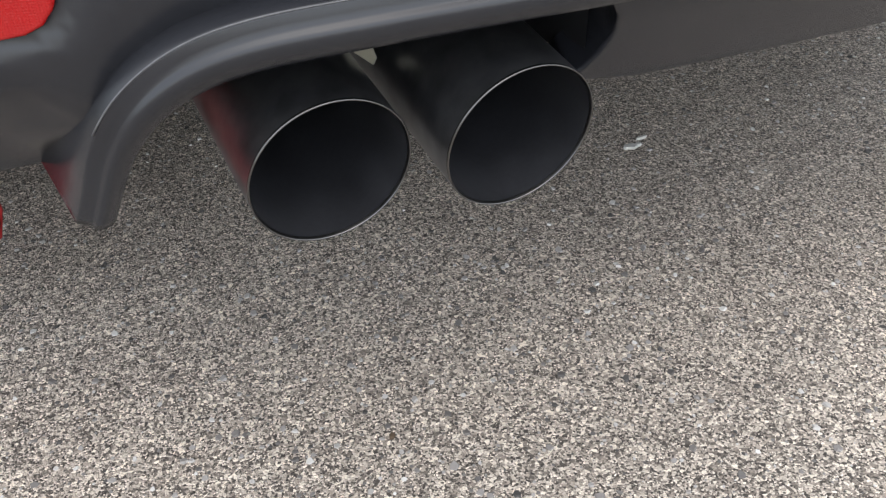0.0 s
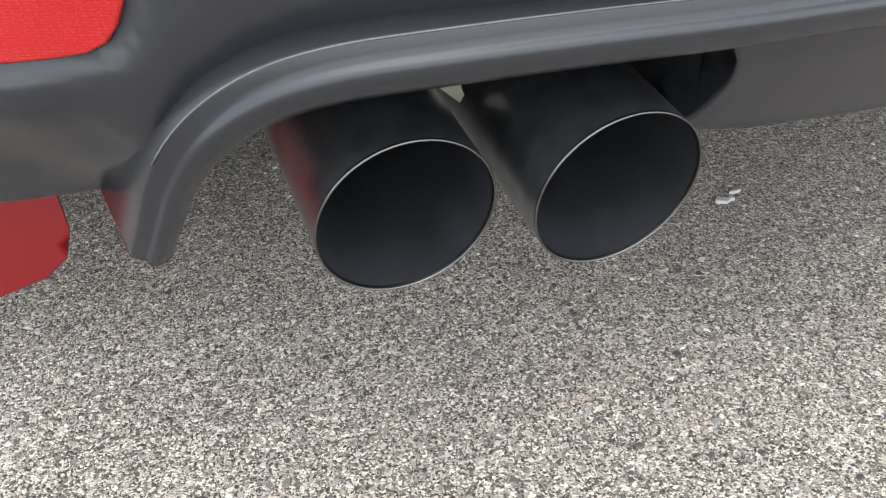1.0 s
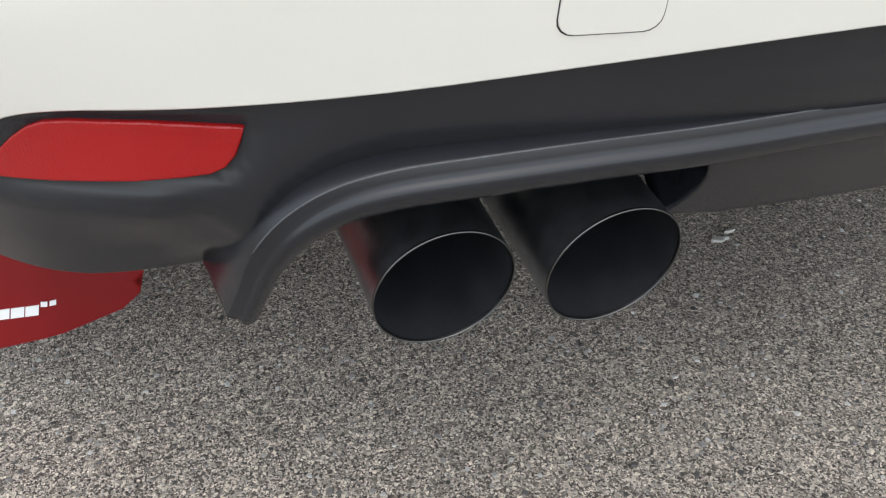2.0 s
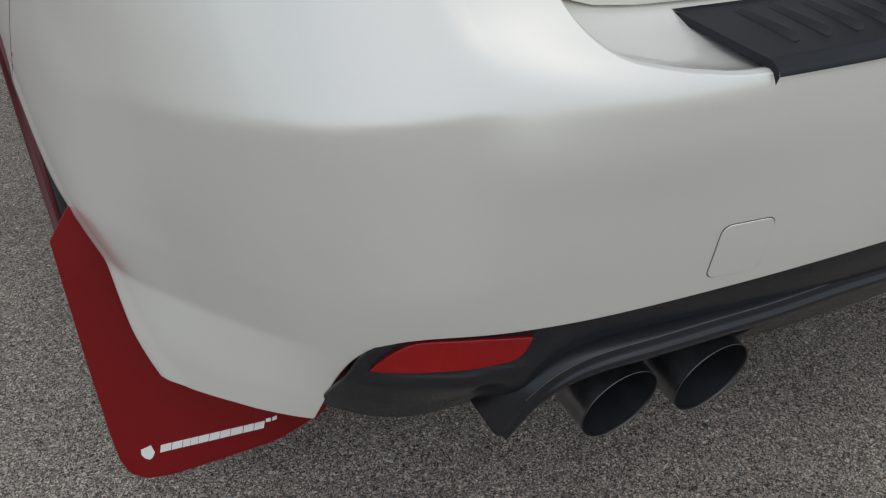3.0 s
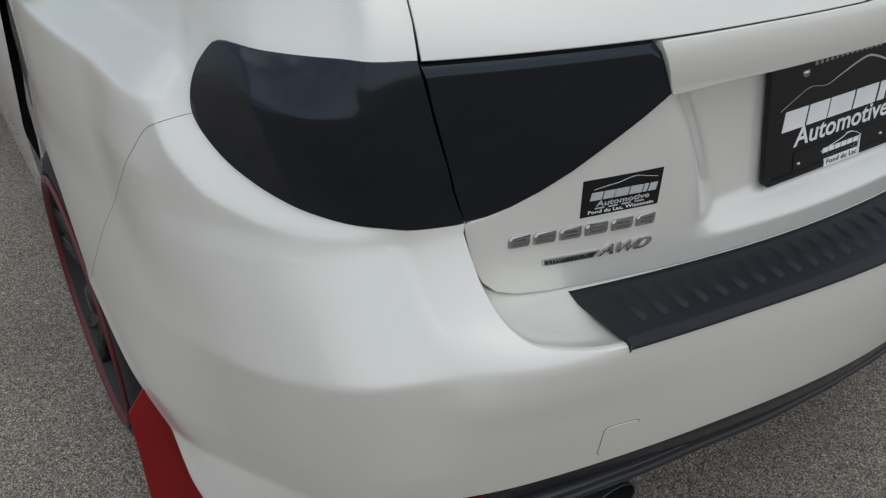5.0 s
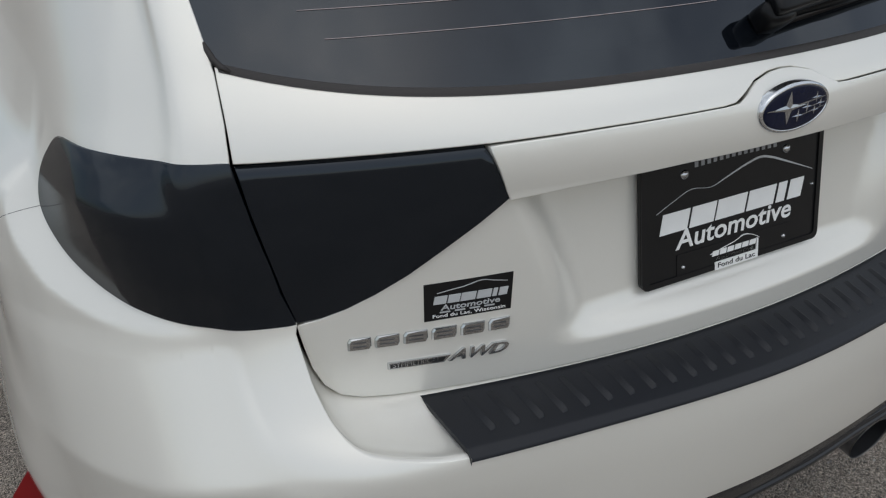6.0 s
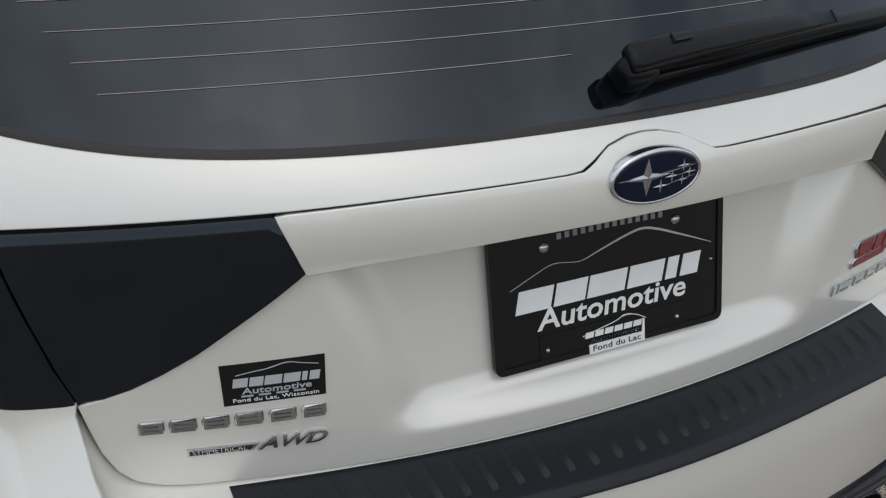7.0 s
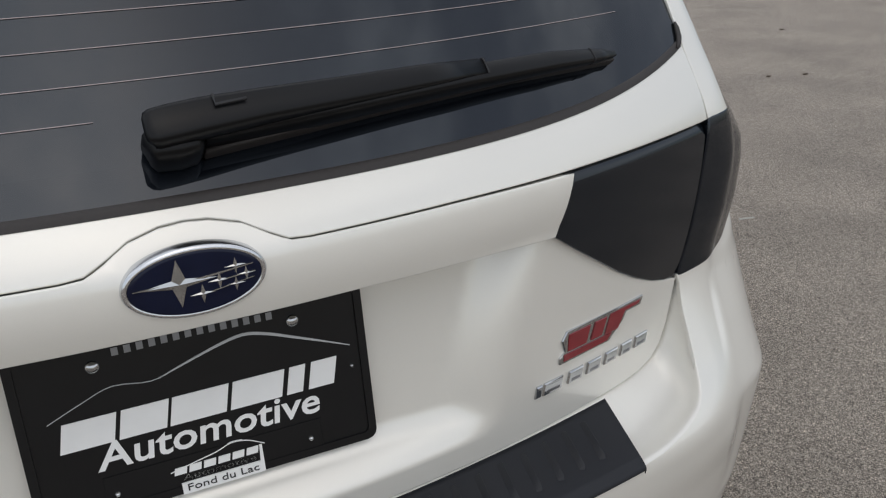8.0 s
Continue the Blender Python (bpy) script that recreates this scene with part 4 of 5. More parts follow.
# ---- wheels ----
def wheel(x, y, sg):
    """A wheel whose outer face lies at x: tyre, black alloy with split spokes and a red stripe on its lip."""
    hub = new("wheel")
    hub.parent = car
    tagged(hub, "black alloy wheel with a red rim stripe")
    ax = (-sg, 0, 0)
    c = (x, y, AXLE_Z)
    tyre = lathe("tyre", [(.250, .012), (.256, .006), (.268, .004), (.290, .012), (.308, .026), (.320, .044), (.325, .07), (.325, .20), (.318, .225), (.29, .24), (.235, .235)], c, ax, TYRE, hub, "black low-profile tyre", 72)
    lathe("rim_stripe", [(.2535, .0075), (.257, .0010), (.251, -.0030), (.243, -.0015), (.240, .008)], c, ax, WHEEL_RED, hub, "dull red stripe", 72)
    # the barrel's colour holds the shade behind the spokes
    lathe("rim", [(.241, .007), (.236, .016), (.226, .05), (.21, .10), (.21, .22)], c, ax, RECESS_SHADE, hub, "black rim barrel with recess shade in its colour", 72)
    lathe("brake_disc", [(.001, .12), (.165, .12), (.165, .145), (.001, .145)], c, ax, STEEL, hub, "brake disc", 48)
    lathe("hub_cap", [(.001, .008), (.024, .008), (.030, .012), (.034, .024), (.060, .030), (.072, .044), (.072, .10)], c, ax, WHEEL_BLACK, hub, "black hub", 40)
    for k in range(5):
        for off in (-.19, .19):
            a0 = 2 * math.pi * k / 5 + 0.3
            rows = []
            for t in np.linspace(0, 1, 7):
                r = .058 + .182 * t
                a = a0 + off * (0.35 + 0.65 * t)
                w = .019 - .007 * t
                d = .034 - .026 * math.sin(t * math.pi / 2) + 0.002
                n = Vector((0, math.cos(a), math.sin(a)))
                s = Vector((0, -math.sin(a), math.cos(a)))
                o = Vector(c) + n * r
                o.x -= sg * d
                rows.append([tuple(o + s * u + Vector((-sg * v, 0, 0))) for u, v in ((-w, .010), (-w * .75, 0), (-w * .3, .0035), (w * .3, .0035), (w * .75, 0), (w, .010), (w * .8, .035), (-w * .8, .035))])
            grid_mesh("spoke", rows, WHEEL_BLACK, hub, closed=True, caps=True)
    for k in range(5):
        a = 2 * math.pi * (k + .5) / 5 + 0.3
        lathe("wheel_nut", [(.001, .022), (.008, .023), (.010, .028), (.010, .05)], (x, y + .05 * math.cos(a), AXLE_Z + .05 * math.sin(a)), ax, SEAL, hub, "", 6, smooth=False)
    return hub


for sg in (-1, 1):
    wheel(sg * .932, AXLE_Y, sg)
    wheel(sg * .900, AXLE_Y + 2.625, sg)
    # dark arch liner
    rows = []
    for a in np.linspace(-20, 200, 24):
        y, z = AXLE_Y + .375 * math.cos(radians(a)), AXLE_Z - .01 + .36 * math.sin(radians(a))
        rows.append([(sg * .60, y, z), (sg * .75, y, z), (sg * .893, y, z)])
    grid_mesh("arch_liner", rows, SEAL, car, "black wheel arch liner")

# ---- bumper pad with cross ribs ----
def pad_point(u, v):
    """u from -1 to 1 across, v from 0 at the tailgate to 1 at the bumper's edge and on over it."""
    x0, x1 = .472 * u, .455 * u - .005
    p0 = np.array((x0, float(tail_plain(x0, 0)) + .010, .6915))
    p1 = np.array((x1, float(skin_y(np.array([x1]), np.array([.668]))[0]) + .004, .6748))
    p2 = np.array((x1, float(skin_y(np.array([x1]), np.array([.664]))[0]) - .0045, .6680))
    if v <= 1:
        p = p0 + (p1 - p0) * v
        return p + (0, 0, .0035 if 0 < v else 0)
    return p1 + (p2 - p1) * (v - 1) + np.array((0, -.003, .002)) * math.sin(math.pi * (v - 1))


rows = []
for v in (0, 0.03, 0.2, 0.4, 0.6, 0.8, 0.95, 1.0, 1.15, 1.4, 1.7, 2.0):
    rows.append([pad_point(u, v) for u in np.linspace(-1, 1, 61)])
pad = grid_mesh("bumper_pad", rows, RUBBER_PAD, car, "black ribbed loading pad on the bumper")
for sgu in (-1, 1):
    bm = bmesh.new()
    e = [pad_point(sgu, v) for v in (0, 0.2, 0.5, 0.8, 1.0, 1.4, 2.0)]
    a = [bm.verts.new(p) for p in e]
    b = [bm.verts.new(p + np.array((0, .002, -.007))) for p in e]
    for i in range(len(e) - 1):
        bm.faces.new((a[i], a[i + 1], b[i + 1], b[i]))
    part("pad_edge", bm, RUBBER_PAD, pad)
RIBS = 28
for k in range(RIBS):
    u = -0.90 + 1.80 * k / (RIBS - 1)
    p, q = pad_point(u, .24), pad_point(u, .80)
    d = q - p
    d /= np.linalg.norm(d)
    n = np.array((0, -.15, 1.0))
    n /= np.linalg.norm(n)
    s = np.cross(d, n)
    rows = []
    for t, h in ((0, 0), (.05, .0022), (.5, .0036), (.95, .0046), (1, 0)):
        c = p + (q - p) * t
        rows.append([c - s * .0030, c - s * .0022 + n * h, c - s * .0010 + n * h, c + s * .0055])
    grid_mesh("rib", rows, RUBBER_PAD, pad)

# ---- number plate insert ----
def plate_y(x, z):
    return -.012 + .15 * (z - .763) + 0 * x


plate_shape = rounded(0, .8475, .322, .173, .010, 4)
number_plate = blocks("number_plate", [plate_shape], .006, PLATE_BLACK, car, "black dealer plate with white lettering bars in a black frame", lambda x, z: plate_y(x, z) + .006, bevel=.0015)
border = []
for a, b in ((rounded(0, .8475, .322, .173, .010, 4), rounded(0, .8475, .306, .157, .006, 4)),):
    for i in range(len(a)):
        j = (i + 1) % len(a)
        border.append([a[i], a[j], b[j], b[i]])
blocks("plate_frame", border, .0022, PLATE_BLACK, number_plate, "black plastic frame", plate_y)
blocks("frame_panel", [[(-.102, .768), (.104, .768), (.104, .7985), (-.102, .7985)]], .0012, PLATE_BLACK, number_plate, "raised lower field of the plate", plate_y, bevel=.0004)
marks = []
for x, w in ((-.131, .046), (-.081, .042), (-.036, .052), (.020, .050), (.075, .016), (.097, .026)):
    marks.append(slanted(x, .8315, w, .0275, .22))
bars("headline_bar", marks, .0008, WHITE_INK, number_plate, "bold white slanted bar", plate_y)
lettering("word", "Automotive", -.104, .8050, .210, WHITE_INK, number_plate, "white word reading Automotive", plate_y, shear=0.12, bold=.014, squash=.87)
peak = spline([(-.136, .862), (-.105, .875), (-.078, .884), (-.045, .880), (-.02, .887), (.015, .898), (.042, .9035), (.064, .899), (.09, .889), (.115, .879), (.144, .867)], 4)
line = []
for i in range(len(peak) - 1):
    t = i / (len(peak) - 1)
    w0 = .0003 + .0012 * math.sin(math.pi * min(1, max(0, (t - .3) / .7)))
    (x0, z0), (x1, z1) = peak[i], peak[i + 1]
    line.append([(x0, z0 - w0), (x1, z1 - w0), (x1, z1 + w0), (x0, z0 + w0)])
blocks("peak_line", line, .0008, GREY_INK, number_plate, "thin mountain outline", plate_y)
bars("web_bar", [slanted(-.073 + .0107 * i, .9135 - .0015 * abs(i - 6.5) / 6.5, .0058, .0072, .0) for i in range(14)], .0006, DIM_INK, number_plate, "thin grey bar", plate_y)
for bx, bz, r in ((-.0905, .906, .0062), (.0905, .906, .0062), (-.092, .7795, .0028), (.092, .7795, .0028), (.143, .8455, .0022)):
    lathe("bolt", [(.0003, -.0045), (r * .6, -.0042), (r * .75, -.003), (r, -.0025), (r, .002)], (bx, float(plate_y(bx, bz)), bz), (0, 1, -.15), CHROME, number_plate, "bright bolt", 14)
blocks("decal", [[(-.036, .7605), (.043, .7605), (.043, .789), (.0405, .789), (.0395, .772), (-.036, .772)]], .0028, WHITE_INK, number_plate, "small white sticker", plate_y)
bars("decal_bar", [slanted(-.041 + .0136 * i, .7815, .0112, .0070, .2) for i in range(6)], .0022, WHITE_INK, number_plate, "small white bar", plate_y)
lettering("decal_word", "Automotive", -.034, .7735, .070, WHITE_INK, number_plate, "small white word", plate_y, lift=.0006, tall=.0065)
lettering("decal_town", "Fond du Lac", -.031, .7635, .068, BLACK_INK, number_plate, "black place name on the sticker", plate_y, lift=.0028, tall=.0070)
small = spline([(-.044, .785), (-.02, .790), (0, .794), (.015, .799), (.03, .797), (.046, .789)], 3)
blocks("decal_peak", [[(a[0], a[1] - .0004), (b[0], b[1] - .0004), (b[0], b[1] + .0004), (a[0], a[1] + .0004)] for a, b in zip(small, small[1:])], .0018, WHITE_INK, number_plate, "small mountain outline", plate_y)

# ---- sticker and badges on the tailgate ----
sticker = blocks("dealer_sticker", [[(-.462, .7975), (-.3595, .7985), (-.357, .8485), (-.4615, .8475)]], .0008, PLATE_BLACK, car, "black sticker with pale lettering", tail_low)
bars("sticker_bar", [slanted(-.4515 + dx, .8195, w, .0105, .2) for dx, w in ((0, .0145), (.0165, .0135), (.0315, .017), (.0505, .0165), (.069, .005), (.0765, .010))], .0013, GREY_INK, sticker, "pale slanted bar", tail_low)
lettering("sticker_word", "Automotive", -.443, .8105, .070, GREY_INK, sticker, "pale word reading Automotive", tail_low, lift=.0008, shear=.1, bold=.01, tall=.0075)
bars("sticker_small_bar", [slanted(-.444 + .0175 * i, .8070, .012, .0016, 0) for i in range(4)], .0012, GREY_INK, sticker, "tiny pale bar", tail_low)
lettering("sticker_town", "Fond du Lac, Wisconsin", -.4525, .8005, .086, WHITE_INK, sticker, "white place name", tail_low, lift=.0008, tall=.0052)
pk = spline([(-.447, .834), (-.43, .837), (-.415, .839), (-.395, .844), (-.38, .841), (-.364, .838)], 3)
blocks("sticker_peak", [[(a[0], a[1] - .0003), (b[0], b[1] - .0003), (b[0], b[1] + .0003), (a[0], a[1] + .0003)] for a, b in zip(pk, pk[1:])], .0012, GREY_INK, sticker, "thin mountain outline", tail_low)
x = -.549
for w in (.028, .030, .030, .032, .031, .028):
    o = [(x, .7720), (x + w * .86, .7720), (x + w * .86 + .002, .7765), (x + w * .86 + .002, .7875), (x + .003, .7875), (x, .783)]
    badge = blocks("name_badge", [o], .0036, CHROME, car, "chrome block of the maker's name", tail_low, bevel=.0018)
    w2 = w * .86
    blocks("badge_inlay", [[(x + .005, .7765), (x + w2 - .004, .7765), (x + w2 - .004, .7785), (x + .005, .7785)], [(x + .005, .7815), (x + w2 - .004, .7815), (x + w2 - .004, .7835), (x + .005, .7835)]], .0037, STEEL, badge, "grey satin inlay", tail_low, z0=.003)
    x += w * 1.075
drive = blocks("drive_badge", [[(-.506, .7385), (-.440, .7385), (-.432, .7475), (-.506, .7475)]], .003, CHROME, car, "chrome all-wheel-drive badge", tail_low, bevel=.001)
blocks("badge_field", [[(-.504, .7402), (-.443, .7402), (-.438, .7458), (-.504, .7458)]], .0033, BLACK_INK, drive, "dark field", tail_low, z0=.002)
lettering("badge_small_word", "SYMMETRICAL", -.501, .7412, .055, CHROME, drive, "raised word reading SYMMETRICAL", tail_low, height=.0005, lift=.0033)
lettering("badge_word", "AWD", -.436, .7385, .074, CHROME, drive, "raised chrome letters AWD", tail_low, height=.0035, shear=.45, tall=.0150, bold=.025)
x = .3515
for w in (.0105, .036, .0285, .0285, .0265, .025, .0285):
    model = blocks("model_badge", [[(x, .7445), (x + w * .82, .7445), (x + w * .82 + .003, .7595), (x + .003, .7595)]], .0034, CHROME, car, "chrome block of the model name", tail_low, bevel=.0016)
    if w > .02:
        blocks("badge_inlay", [[(x + .006, .7470), (x + w * .82 - .004, .7470), (x + w * .82 - .003, .7505), (x + .0065, .7505)], [(x + .007, .7570), (x + w * .82 - .003, .7570), (x + w * .82 - .002, .7570), (x + .0075, .7570)]], .0036, STEEL, model, "grey satin inlay", tail_low, z0=.003)
    x += w * 1.08
red = blocks("sport_badge", [[(.388, .776), (.470, .776), (.494, .796), (.500, .806), (.526, .806), (.530, .816), (.484, .816), (.398, .816), (.391, .806), (.396, .790), (.388, .784)]], .0028, CHROME, car, "chrome-edged red sport badge", tail_low, bevel=.001)
blocks("badge_red", [[(.394, .779), (.466, .779), (.474, .787), (.394, .787)], [(.400, .790), (.430, .790), (.436, .812), (.401, .812)], [(.438, .790), (.456, .790), (.464, .812), (.444, .812)], [(.462, .788), (.484, .788), (.496, .809), (.522, .809), (.524, .813), (.470, .813)]], .0036, BADGE_RED, red, "deep red enamel fields", tail_low, z0=.002, bevel=.0005)

# oval badge with stars
def star_bed(x, z):
    return float(trim_y(np.array([0.0]), np.array([1.003]))[0]) + .0015 + .1 * (x * x + (z - 1.003) ** 2)


rim_rows = []
for k, h in ((1.0, -.006), (1.0, .0022), (.988, .0042), (.965, .0056), (.940, .0060), (.915, .0052), (.905, .0040)):
    rim_rows.append([(x, float(star_bed(x, z)) - h, z) for x, z in ellipse(-.001, 1.003, .0580 * k, .0315 - .058 * (1 - k), 56)])
BADGE_RIM = material("satin chrome rim", (0.66, 0.67, 0.69), 0.2, metal=1.0, vary=0.05, vary_scale=60)
oval = grid_mesh("oval_badge", rim_rows, BADGE_RIM, car, "oval badge with chrome rim and dark blue face", closed=True)
face = []
for k, h in ((1.0, .003), (1.0, .0050), (.985, .0056), (.9, .0059), (.7, .0063), (.45, .0066), (.2, .0068), (.01, .0068)):
    face.append([(x, float(trim_y(np.array([0.0]), np.array([1.003]))[0]) + .0015 + .1 * (x * x + (z - 1.003) ** 2) - h, z) for x, z in ellipse(-.001, 1.003, .0530 * k, .0275 * k, 48)])
grid_mesh("badge_face", face, BADGE_BLUE, oval, "dark blue domed face", closed=True)


def star(cx, cz, a, b):
    """A four-pointed star with a raised middle."""
    bm = bmesh.new()
    ring = []
    for i in range(8):
        t, r = i * math.pi / 4, (1.0 if i % 2 == 0 else .25)
        ring.append((cx + a * r * math.cos(t), cz + b * r * math.sin(t)))
    low = [bm.verts.new((x, z, .0052)) for x, z in ring]
    edge = [bm.verts.new((x, z, .0068)) for x, z in ring]
    top = bm.verts.new((cx, cz, .0068 + .14 * min(a, .014)))
    for i in range(8):
        j = (i + 1) % 8
        bm.faces.new((low[i], low[j], edge[j], edge[i]))
        bm.faces.new((edge[i], edge[j], top))
    bm.faces.new(low[::-1])
    lay(part("star", bm, CHROME, oval, "raised chrome star"), star_bed)


for cx, cz, a, b in ((-.0145, 1.0050, .0305, .0212), (.031, 1.0115, .009, .0075), (.039, 1.003, .008, .0065), (.017, 1.0015, .0095, .008), (.003, .9925, .0105, .0085), (.030, .9955, .008, .0065)):
    star(cx, cz, a, b)
blocks("badge_line", [[(-.050, 1.0050), (-.030, 1.0045), (-.030, 1.0065), (-.050, 1.0056)], [(-.005, 1.0045), (.045, 1.0105), (.045, 1.0113), (-.005, 1.0068)], [(.010, .9925), (.045, .9985), (.045, .9992), (.010, .9935)], [(.020, 1.001), (.046, 1.0035), (.046, 1.0042), (.020, 1.002)]], .0072, CHROME, oval, "thin chrome trails", star_bed, z0=.005)

# ---- rear wiper ----
wiper = new("rear_wiper")
wiper.parent = car
tagged(wiper, "black plastic rear wiper lying on the window")


def over_glass(x, z, h):
    p = np.array((x, float(glass_y(x, z)), z))
    return p + np.array((0, -.762, .648)) * h


arm = [over_glass(x, z, h) for x, z, h in ((-.0135, 1.0925, .0395), (-.0125, 1.0925, .040), (-.008, 1.093, .0405), (.004, 1.094, .041), (.03, 1.096, .041), (.08, 1.099, .039), (.16, 1.102, .035), (.24, 1.105, .031), (.31, 1.106, .0265))]
oct_section = [(math.copysign(abs(math.cos(a)) ** .45, math.cos(a)), math.copysign(abs(math.sin(a)) ** .45, math.sin(a))) for a in np.linspace(0, 2 * math.pi, 16, endpoint=False)]


def limb(name, path, sizes, label, mat=SEAL):
    rows = []
    for i, p in enumerate(path):
        t = Vector(path[min(i + 1, len(path) - 1)] - path[max(i - 1, 0)]).normalized()
        nrm = Vector((0, -.762, .648))
        side = t.cross(nrm).normalized()
        nrm = side.cross(t)
        w, h = sizes[i]
        rows.append([tuple(Vector(p) + side * (a * w) + nrm * (b * h)) for a, b in oct_section])
    return grid_mesh(name, rows, mat, wiper, label, closed=True, caps=True)


WIPER_BLACK = material("satin black wiper plastic", (0.004, 0.004, 0.0048), 0.32, ior=1.32, grain=0.2, scale=900, vary=0.2, vary_scale=20)
limb("wiper_arm", arm, [(.011, .0085), (.0142, .0105), (.0158, .0112), (.0162, .0116), (.016, .0118), (.0145, .0112), (.013, .0098), (.0115, .0080), (.0095, .0055)], "black arm cover", WIPER_BLACK)
limb("pivot_base", [over_glass(x, z, h) for x, z, h in ((-.017, 1.0875, .016), (-.0155, 1.088, .016), (-.010, 1.0885, .016), (.008, 1.089, .016), (.022, 1.090, .016), (.028, 1.090, .016), (.031, 1.090, .016))], [(.006, .008), (.011, .014), (.0155, .020), (.017, .022), (.016, .020), (.011, .014), (.005, .007)], "rounded pivot housing", WIPER_BLACK)
blade = [over_glass(x, z, h) for x, z, h in ((.03, 1.093, .020), (.16, 1.098, .022), (.28, 1.102, .021), (.40, 1.103, .019), (.47, 1.101, .016), (.498, 1.100, .013))]
limb("blade_holder", blade, [(.012, .014), (.012, .014), (.011, .012), (.010, .009), (.007, .006), (.003, .003)], "black blade holder", WIPER_BLACK)
lip_path = [over_glass(x, z, h) for x, z, h in ((.03, 1.083, .008), (.2, 1.094, .008), (.35, 1.099, .007), (.495, 1.097, .006))]
limb("wiper_blade", lip_path, [(.0025, .008), (.0025, .008), (.0025, .007), (.0025, .006)], "rubber blade", SEAL)
limb("arm_joint", [over_glass(x, 1.106, .0268) for x in (.3085, .3105)], [(.0099, .0059), (.0099, .0059)], "thin joint line", SHADOW_GAP)
limb("blade_joint", [over_glass(x, 1.1015, .0165) for x in (.4565, .4582)], [(.0082, .0071)] * 2, "thin joint line", SHADOW_GAP)
limb("arm_hook", [over_glass(x, z, h) for x, z, h in ((.040, 1.107, .0525), (.040, 1.099, .0547), (.066, 1.101, .0535))], [(.0012, .0012)] * 3, "dark parting line of the cover", SHADOW_GAP)

# ---- door handle ----
sweep("door_handle", [(-.898, .80, .955), (-.915, .83, .962), (-.918, .90, .968), (-.910, .965, .972), (-.892, .985, .972)], [(a * .010, b * .014) for a, b in oct_section], PAINT, car, "white door handle")

# ---- roof and front of the body ----
top_row = TABLE[-1]
roof = []
for y in np.linspace(.34, 1.4, 16):
    w = float(np.interp(y, top_row[:, 1], -top_row[:, 0]))
    w = max(w, .3)
    roof.append([(x * w, y, 1.413 + .045 * (1 - x * x) * smoothstep(.2, .8, y)) for x in np.linspace(-1, 1, 21)])
grid_mesh("roof", roof, PAINT, car, "white roof")
SECTIONS = [(1.4, .90, .885, .64, 1.413, 1.458), (2.0, .90, .89, .65, 1.40, 1.455), (2.5, .90, .89, .64, 1.33, 1.38), (3.05, .895, .88, .80, .985, 1.03), (3.6, .885, .86, .74, .90, .95), (4.05, .82, .78, .60, .78, .82), (4.26, .70, .66, .45, .60, .62)]
loft = []
for y, a, b, c, zt, zc in SECTIONS:
    zb = min(1.0, zt - .02)
    loft.append([(-a, y, .24), (-a - .01, y, .5), (-b - .01, y, .8), (-b + .06, y, zb), (-c, y, zt), (-c * .5, y, (zt + zc) / 2 + .008), (0, y, zc), (c * .5, y, (zt + zc) / 2 + .008), (c, y, zt), (b - .06, y, zb), (b + .01, y, .8), (a + .01, y, .5), (a, y, .24)])
grid_mesh("front_body", loft, PAINT, car, "white front of the body", smooth=True)
shelf = [[(x, y, .96) for x in (-.6, .6)] for y in (.12, 1.3)]
grid_mesh("parcel_shelf", shelf, SEAL, car, "dark parcel shelf")
# unseen dark box added in the cabin to keep the rear window dark
lining = [[(-w, y, z), (-w, 1.3, z), (w, 1.3, z), (w, y, z)] for w, y, z in ((.66, .30, .5), (.66, .30, 1.0), (.56, .50, 1.39))]
grid_mesh("seat_backs", lining, SEAL, car, "added dark box for the unseen seat backs and cabin lining", smooth=False)

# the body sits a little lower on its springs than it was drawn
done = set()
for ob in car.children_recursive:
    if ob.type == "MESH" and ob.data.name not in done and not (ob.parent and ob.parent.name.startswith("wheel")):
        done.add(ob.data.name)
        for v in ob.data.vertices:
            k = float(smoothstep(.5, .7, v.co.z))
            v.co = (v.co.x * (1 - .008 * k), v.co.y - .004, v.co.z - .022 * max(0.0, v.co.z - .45))

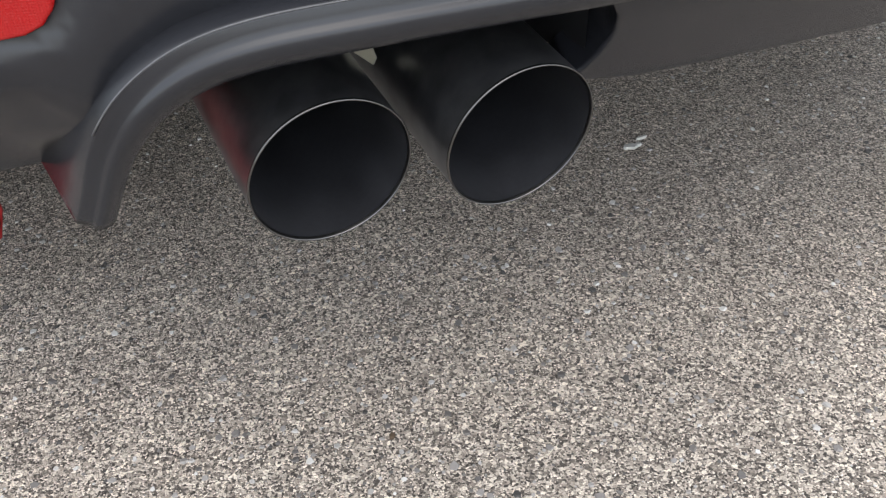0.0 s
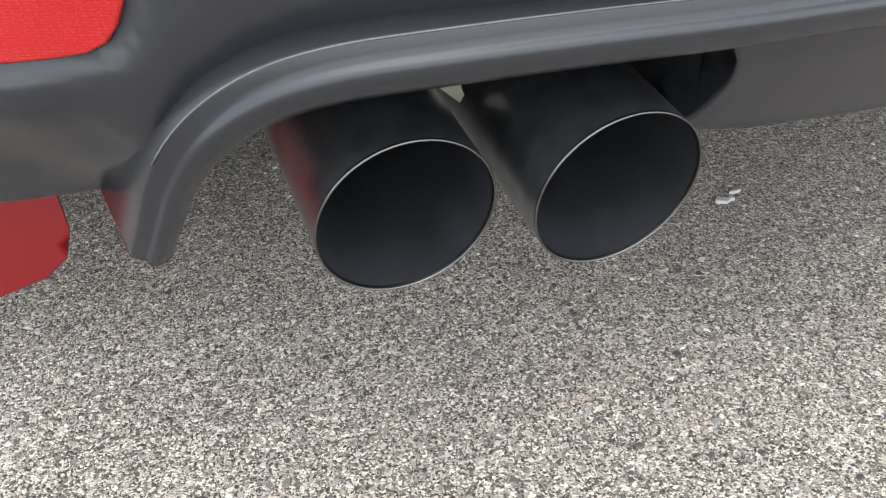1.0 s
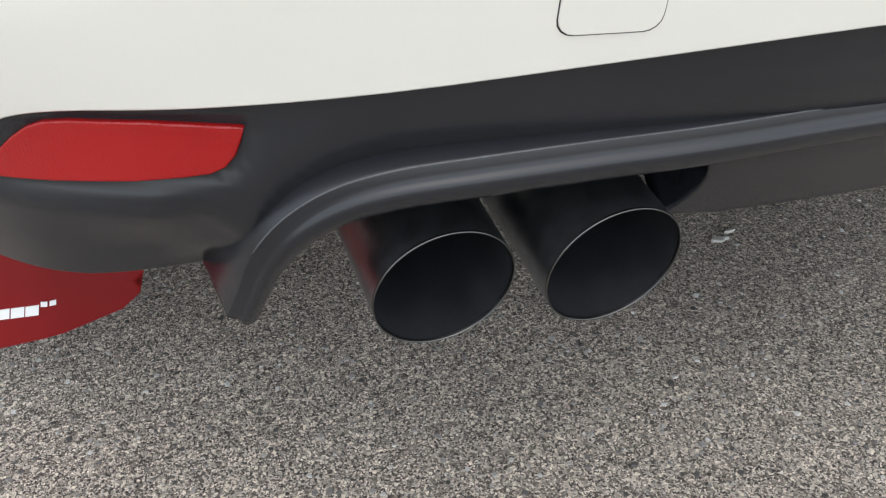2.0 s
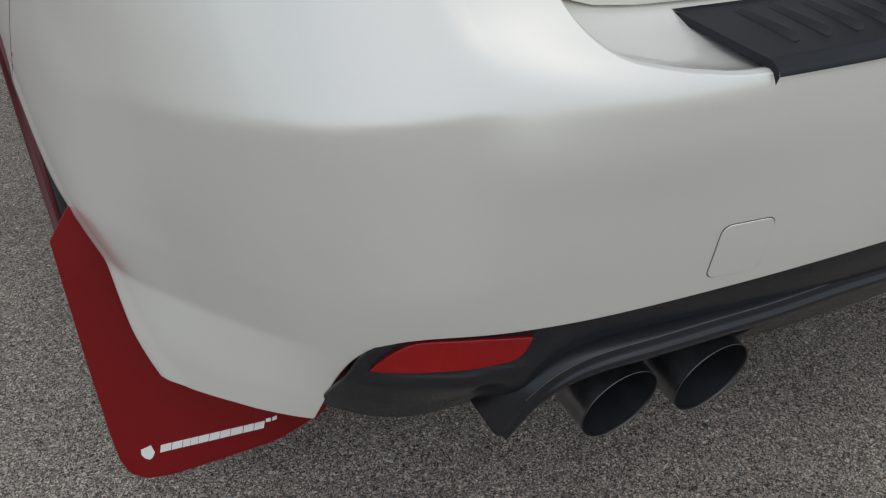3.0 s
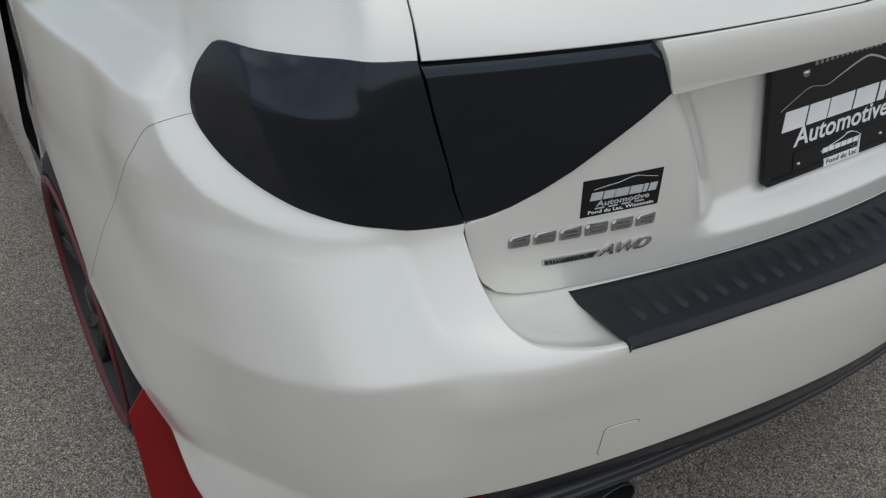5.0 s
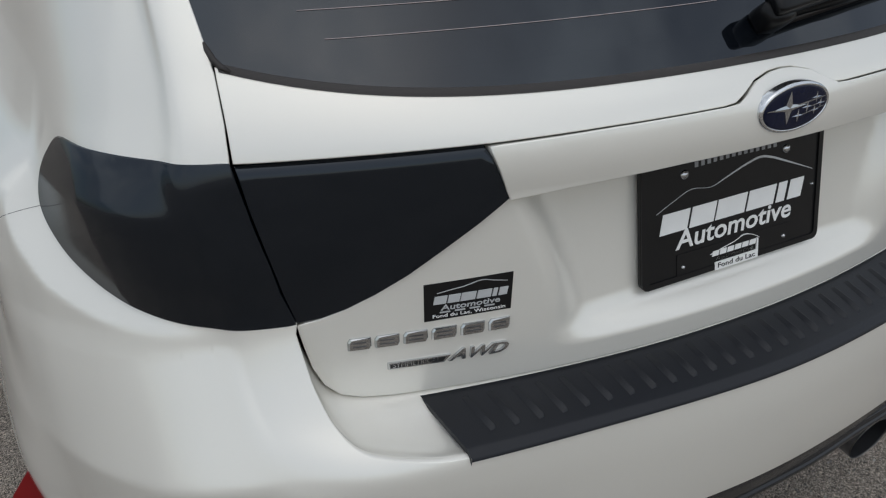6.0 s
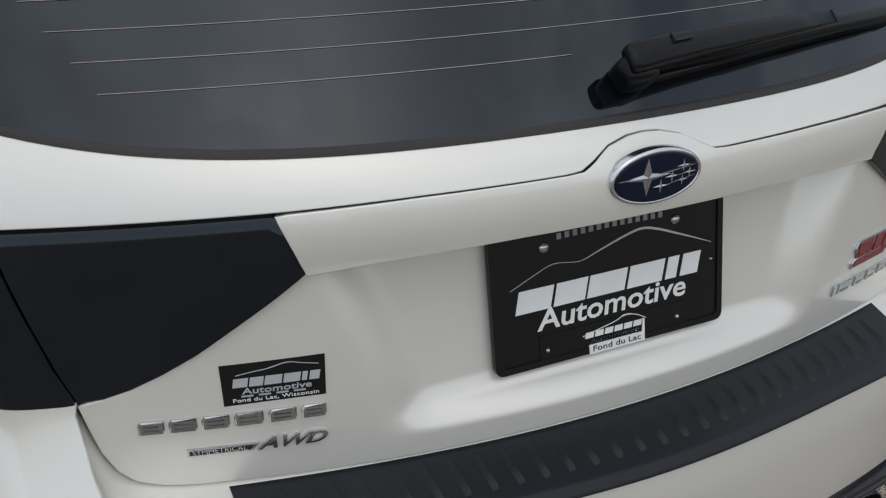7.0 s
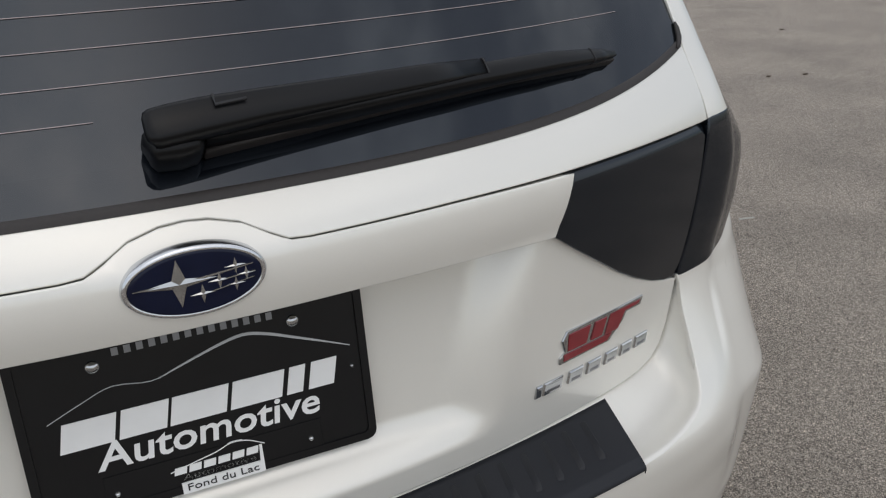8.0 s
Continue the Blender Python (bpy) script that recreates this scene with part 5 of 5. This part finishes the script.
# ---- litter and loose stones on the asphalt ----
bm = bmesh.new()
rnd = random.Random(4)
for cx, cy, sx, sy, n in ((.019, .3155, .011, .0065, 9), (.030, .3145, .008, .003, 7), (.045, .326, .010, .0028, 6)):
    ring = [(cx + sx * math.cos(t) * rnd.uniform(.6, 1.1), cy + sy * math.sin(t) * rnd.uniform(.6, 1.1)) for t in np.linspace(0, 2 * math.pi, n, endpoint=False)]
    slab(bm, ring, 0, rnd.uniform(.002, .004), .001)
tagged(part("paper_scrap", bm, PALE, None), "small crumpled pale scrap lying on asphalt", "litter")
bm = bmesh.new()
slab(bm, [(-.4545, .0390), (-.4515, .0375), (-.4485, .0400), (-.4480, .0425), (-.4505, .0440), (-.4530, .0430)], .002, .005, .001)
tagged(part("leaf_crumb", bm, DRY_LEAF, None), "tiny dry brown leaf lying on asphalt", "leaf")

for cx, cy, r in ((5.555, 4.624, .028), (4.196, 3.399, .022), (4.443, 3.325, .024)):
    bm = bmesh.new()
    slab(bm, [(cx + r * math.cos(t) * rnd.uniform(.6, 1.2), cy + .6 * r * math.sin(t) * rnd.uniform(.6, 1.2)) for t in np.linspace(0, 2 * math.pi, 7, endpoint=False)], 0, .006, .002)
    tagged(part("leaf_crumb", bm, DRY_LEAF, None), "small dark dry leaf lying on asphalt", "leaf")
bm = bmesh.new()
slab(bm, [(2.281, 1.610), (2.312, 1.602), (2.345, 1.597), (2.344, 1.603), (2.313, 1.609), (2.282, 1.617)], 0, .005, .0015)
tagged(part("twig", bm, PALE, None), "thin pale dry twig lying on asphalt", "twig")

rs = np.random.RandomState(3)
CH = 12000
cx, cy = rs.uniform(-1.15, .75, CH), rs.uniform(-.25, .95, CH)
size = rs.uniform(.0008, .0021, CH) * rs.choice((1, 1, 1, 1, 1.6, 2.2), CH)
vv, ff = [], []
for i in range(CH):
    k = 5
    ang = np.arange(k) * 2 * np.pi / k + rs.uniform(0, 6)
    r = size[i] * rs.uniform(.65, 1.25, k)
    tx, ty = rs.uniform(-.25, .25, 2)
    h = size[i] * rs.uniform(.15, .5)
    b0 = len(vv)
    ox, oy = np.cos(ang) * r, np.sin(ang) * r
    vv += [(cx[i] + a, cy[i] + b, -.0006) for a, b in zip(ox, oy)]
    vv += [(cx[i] + a * .7, cy[i] + b * .7, h + a * tx + b * ty) for a, b in zip(ox, oy)]
    ff += [(b0 + j, b0 + (j + 1) % k, b0 + k + (j + 1) % k, b0 + k + j) for j in range(k)] + [tuple(b0 + k + j for j in range(k))]
chips = mesh_object("stone_chips", vv, ff, CHIP, smooth=False)
tagged(chips, "pale and dark stone chips bedded in asphalt", "gravel", kind="stuff")
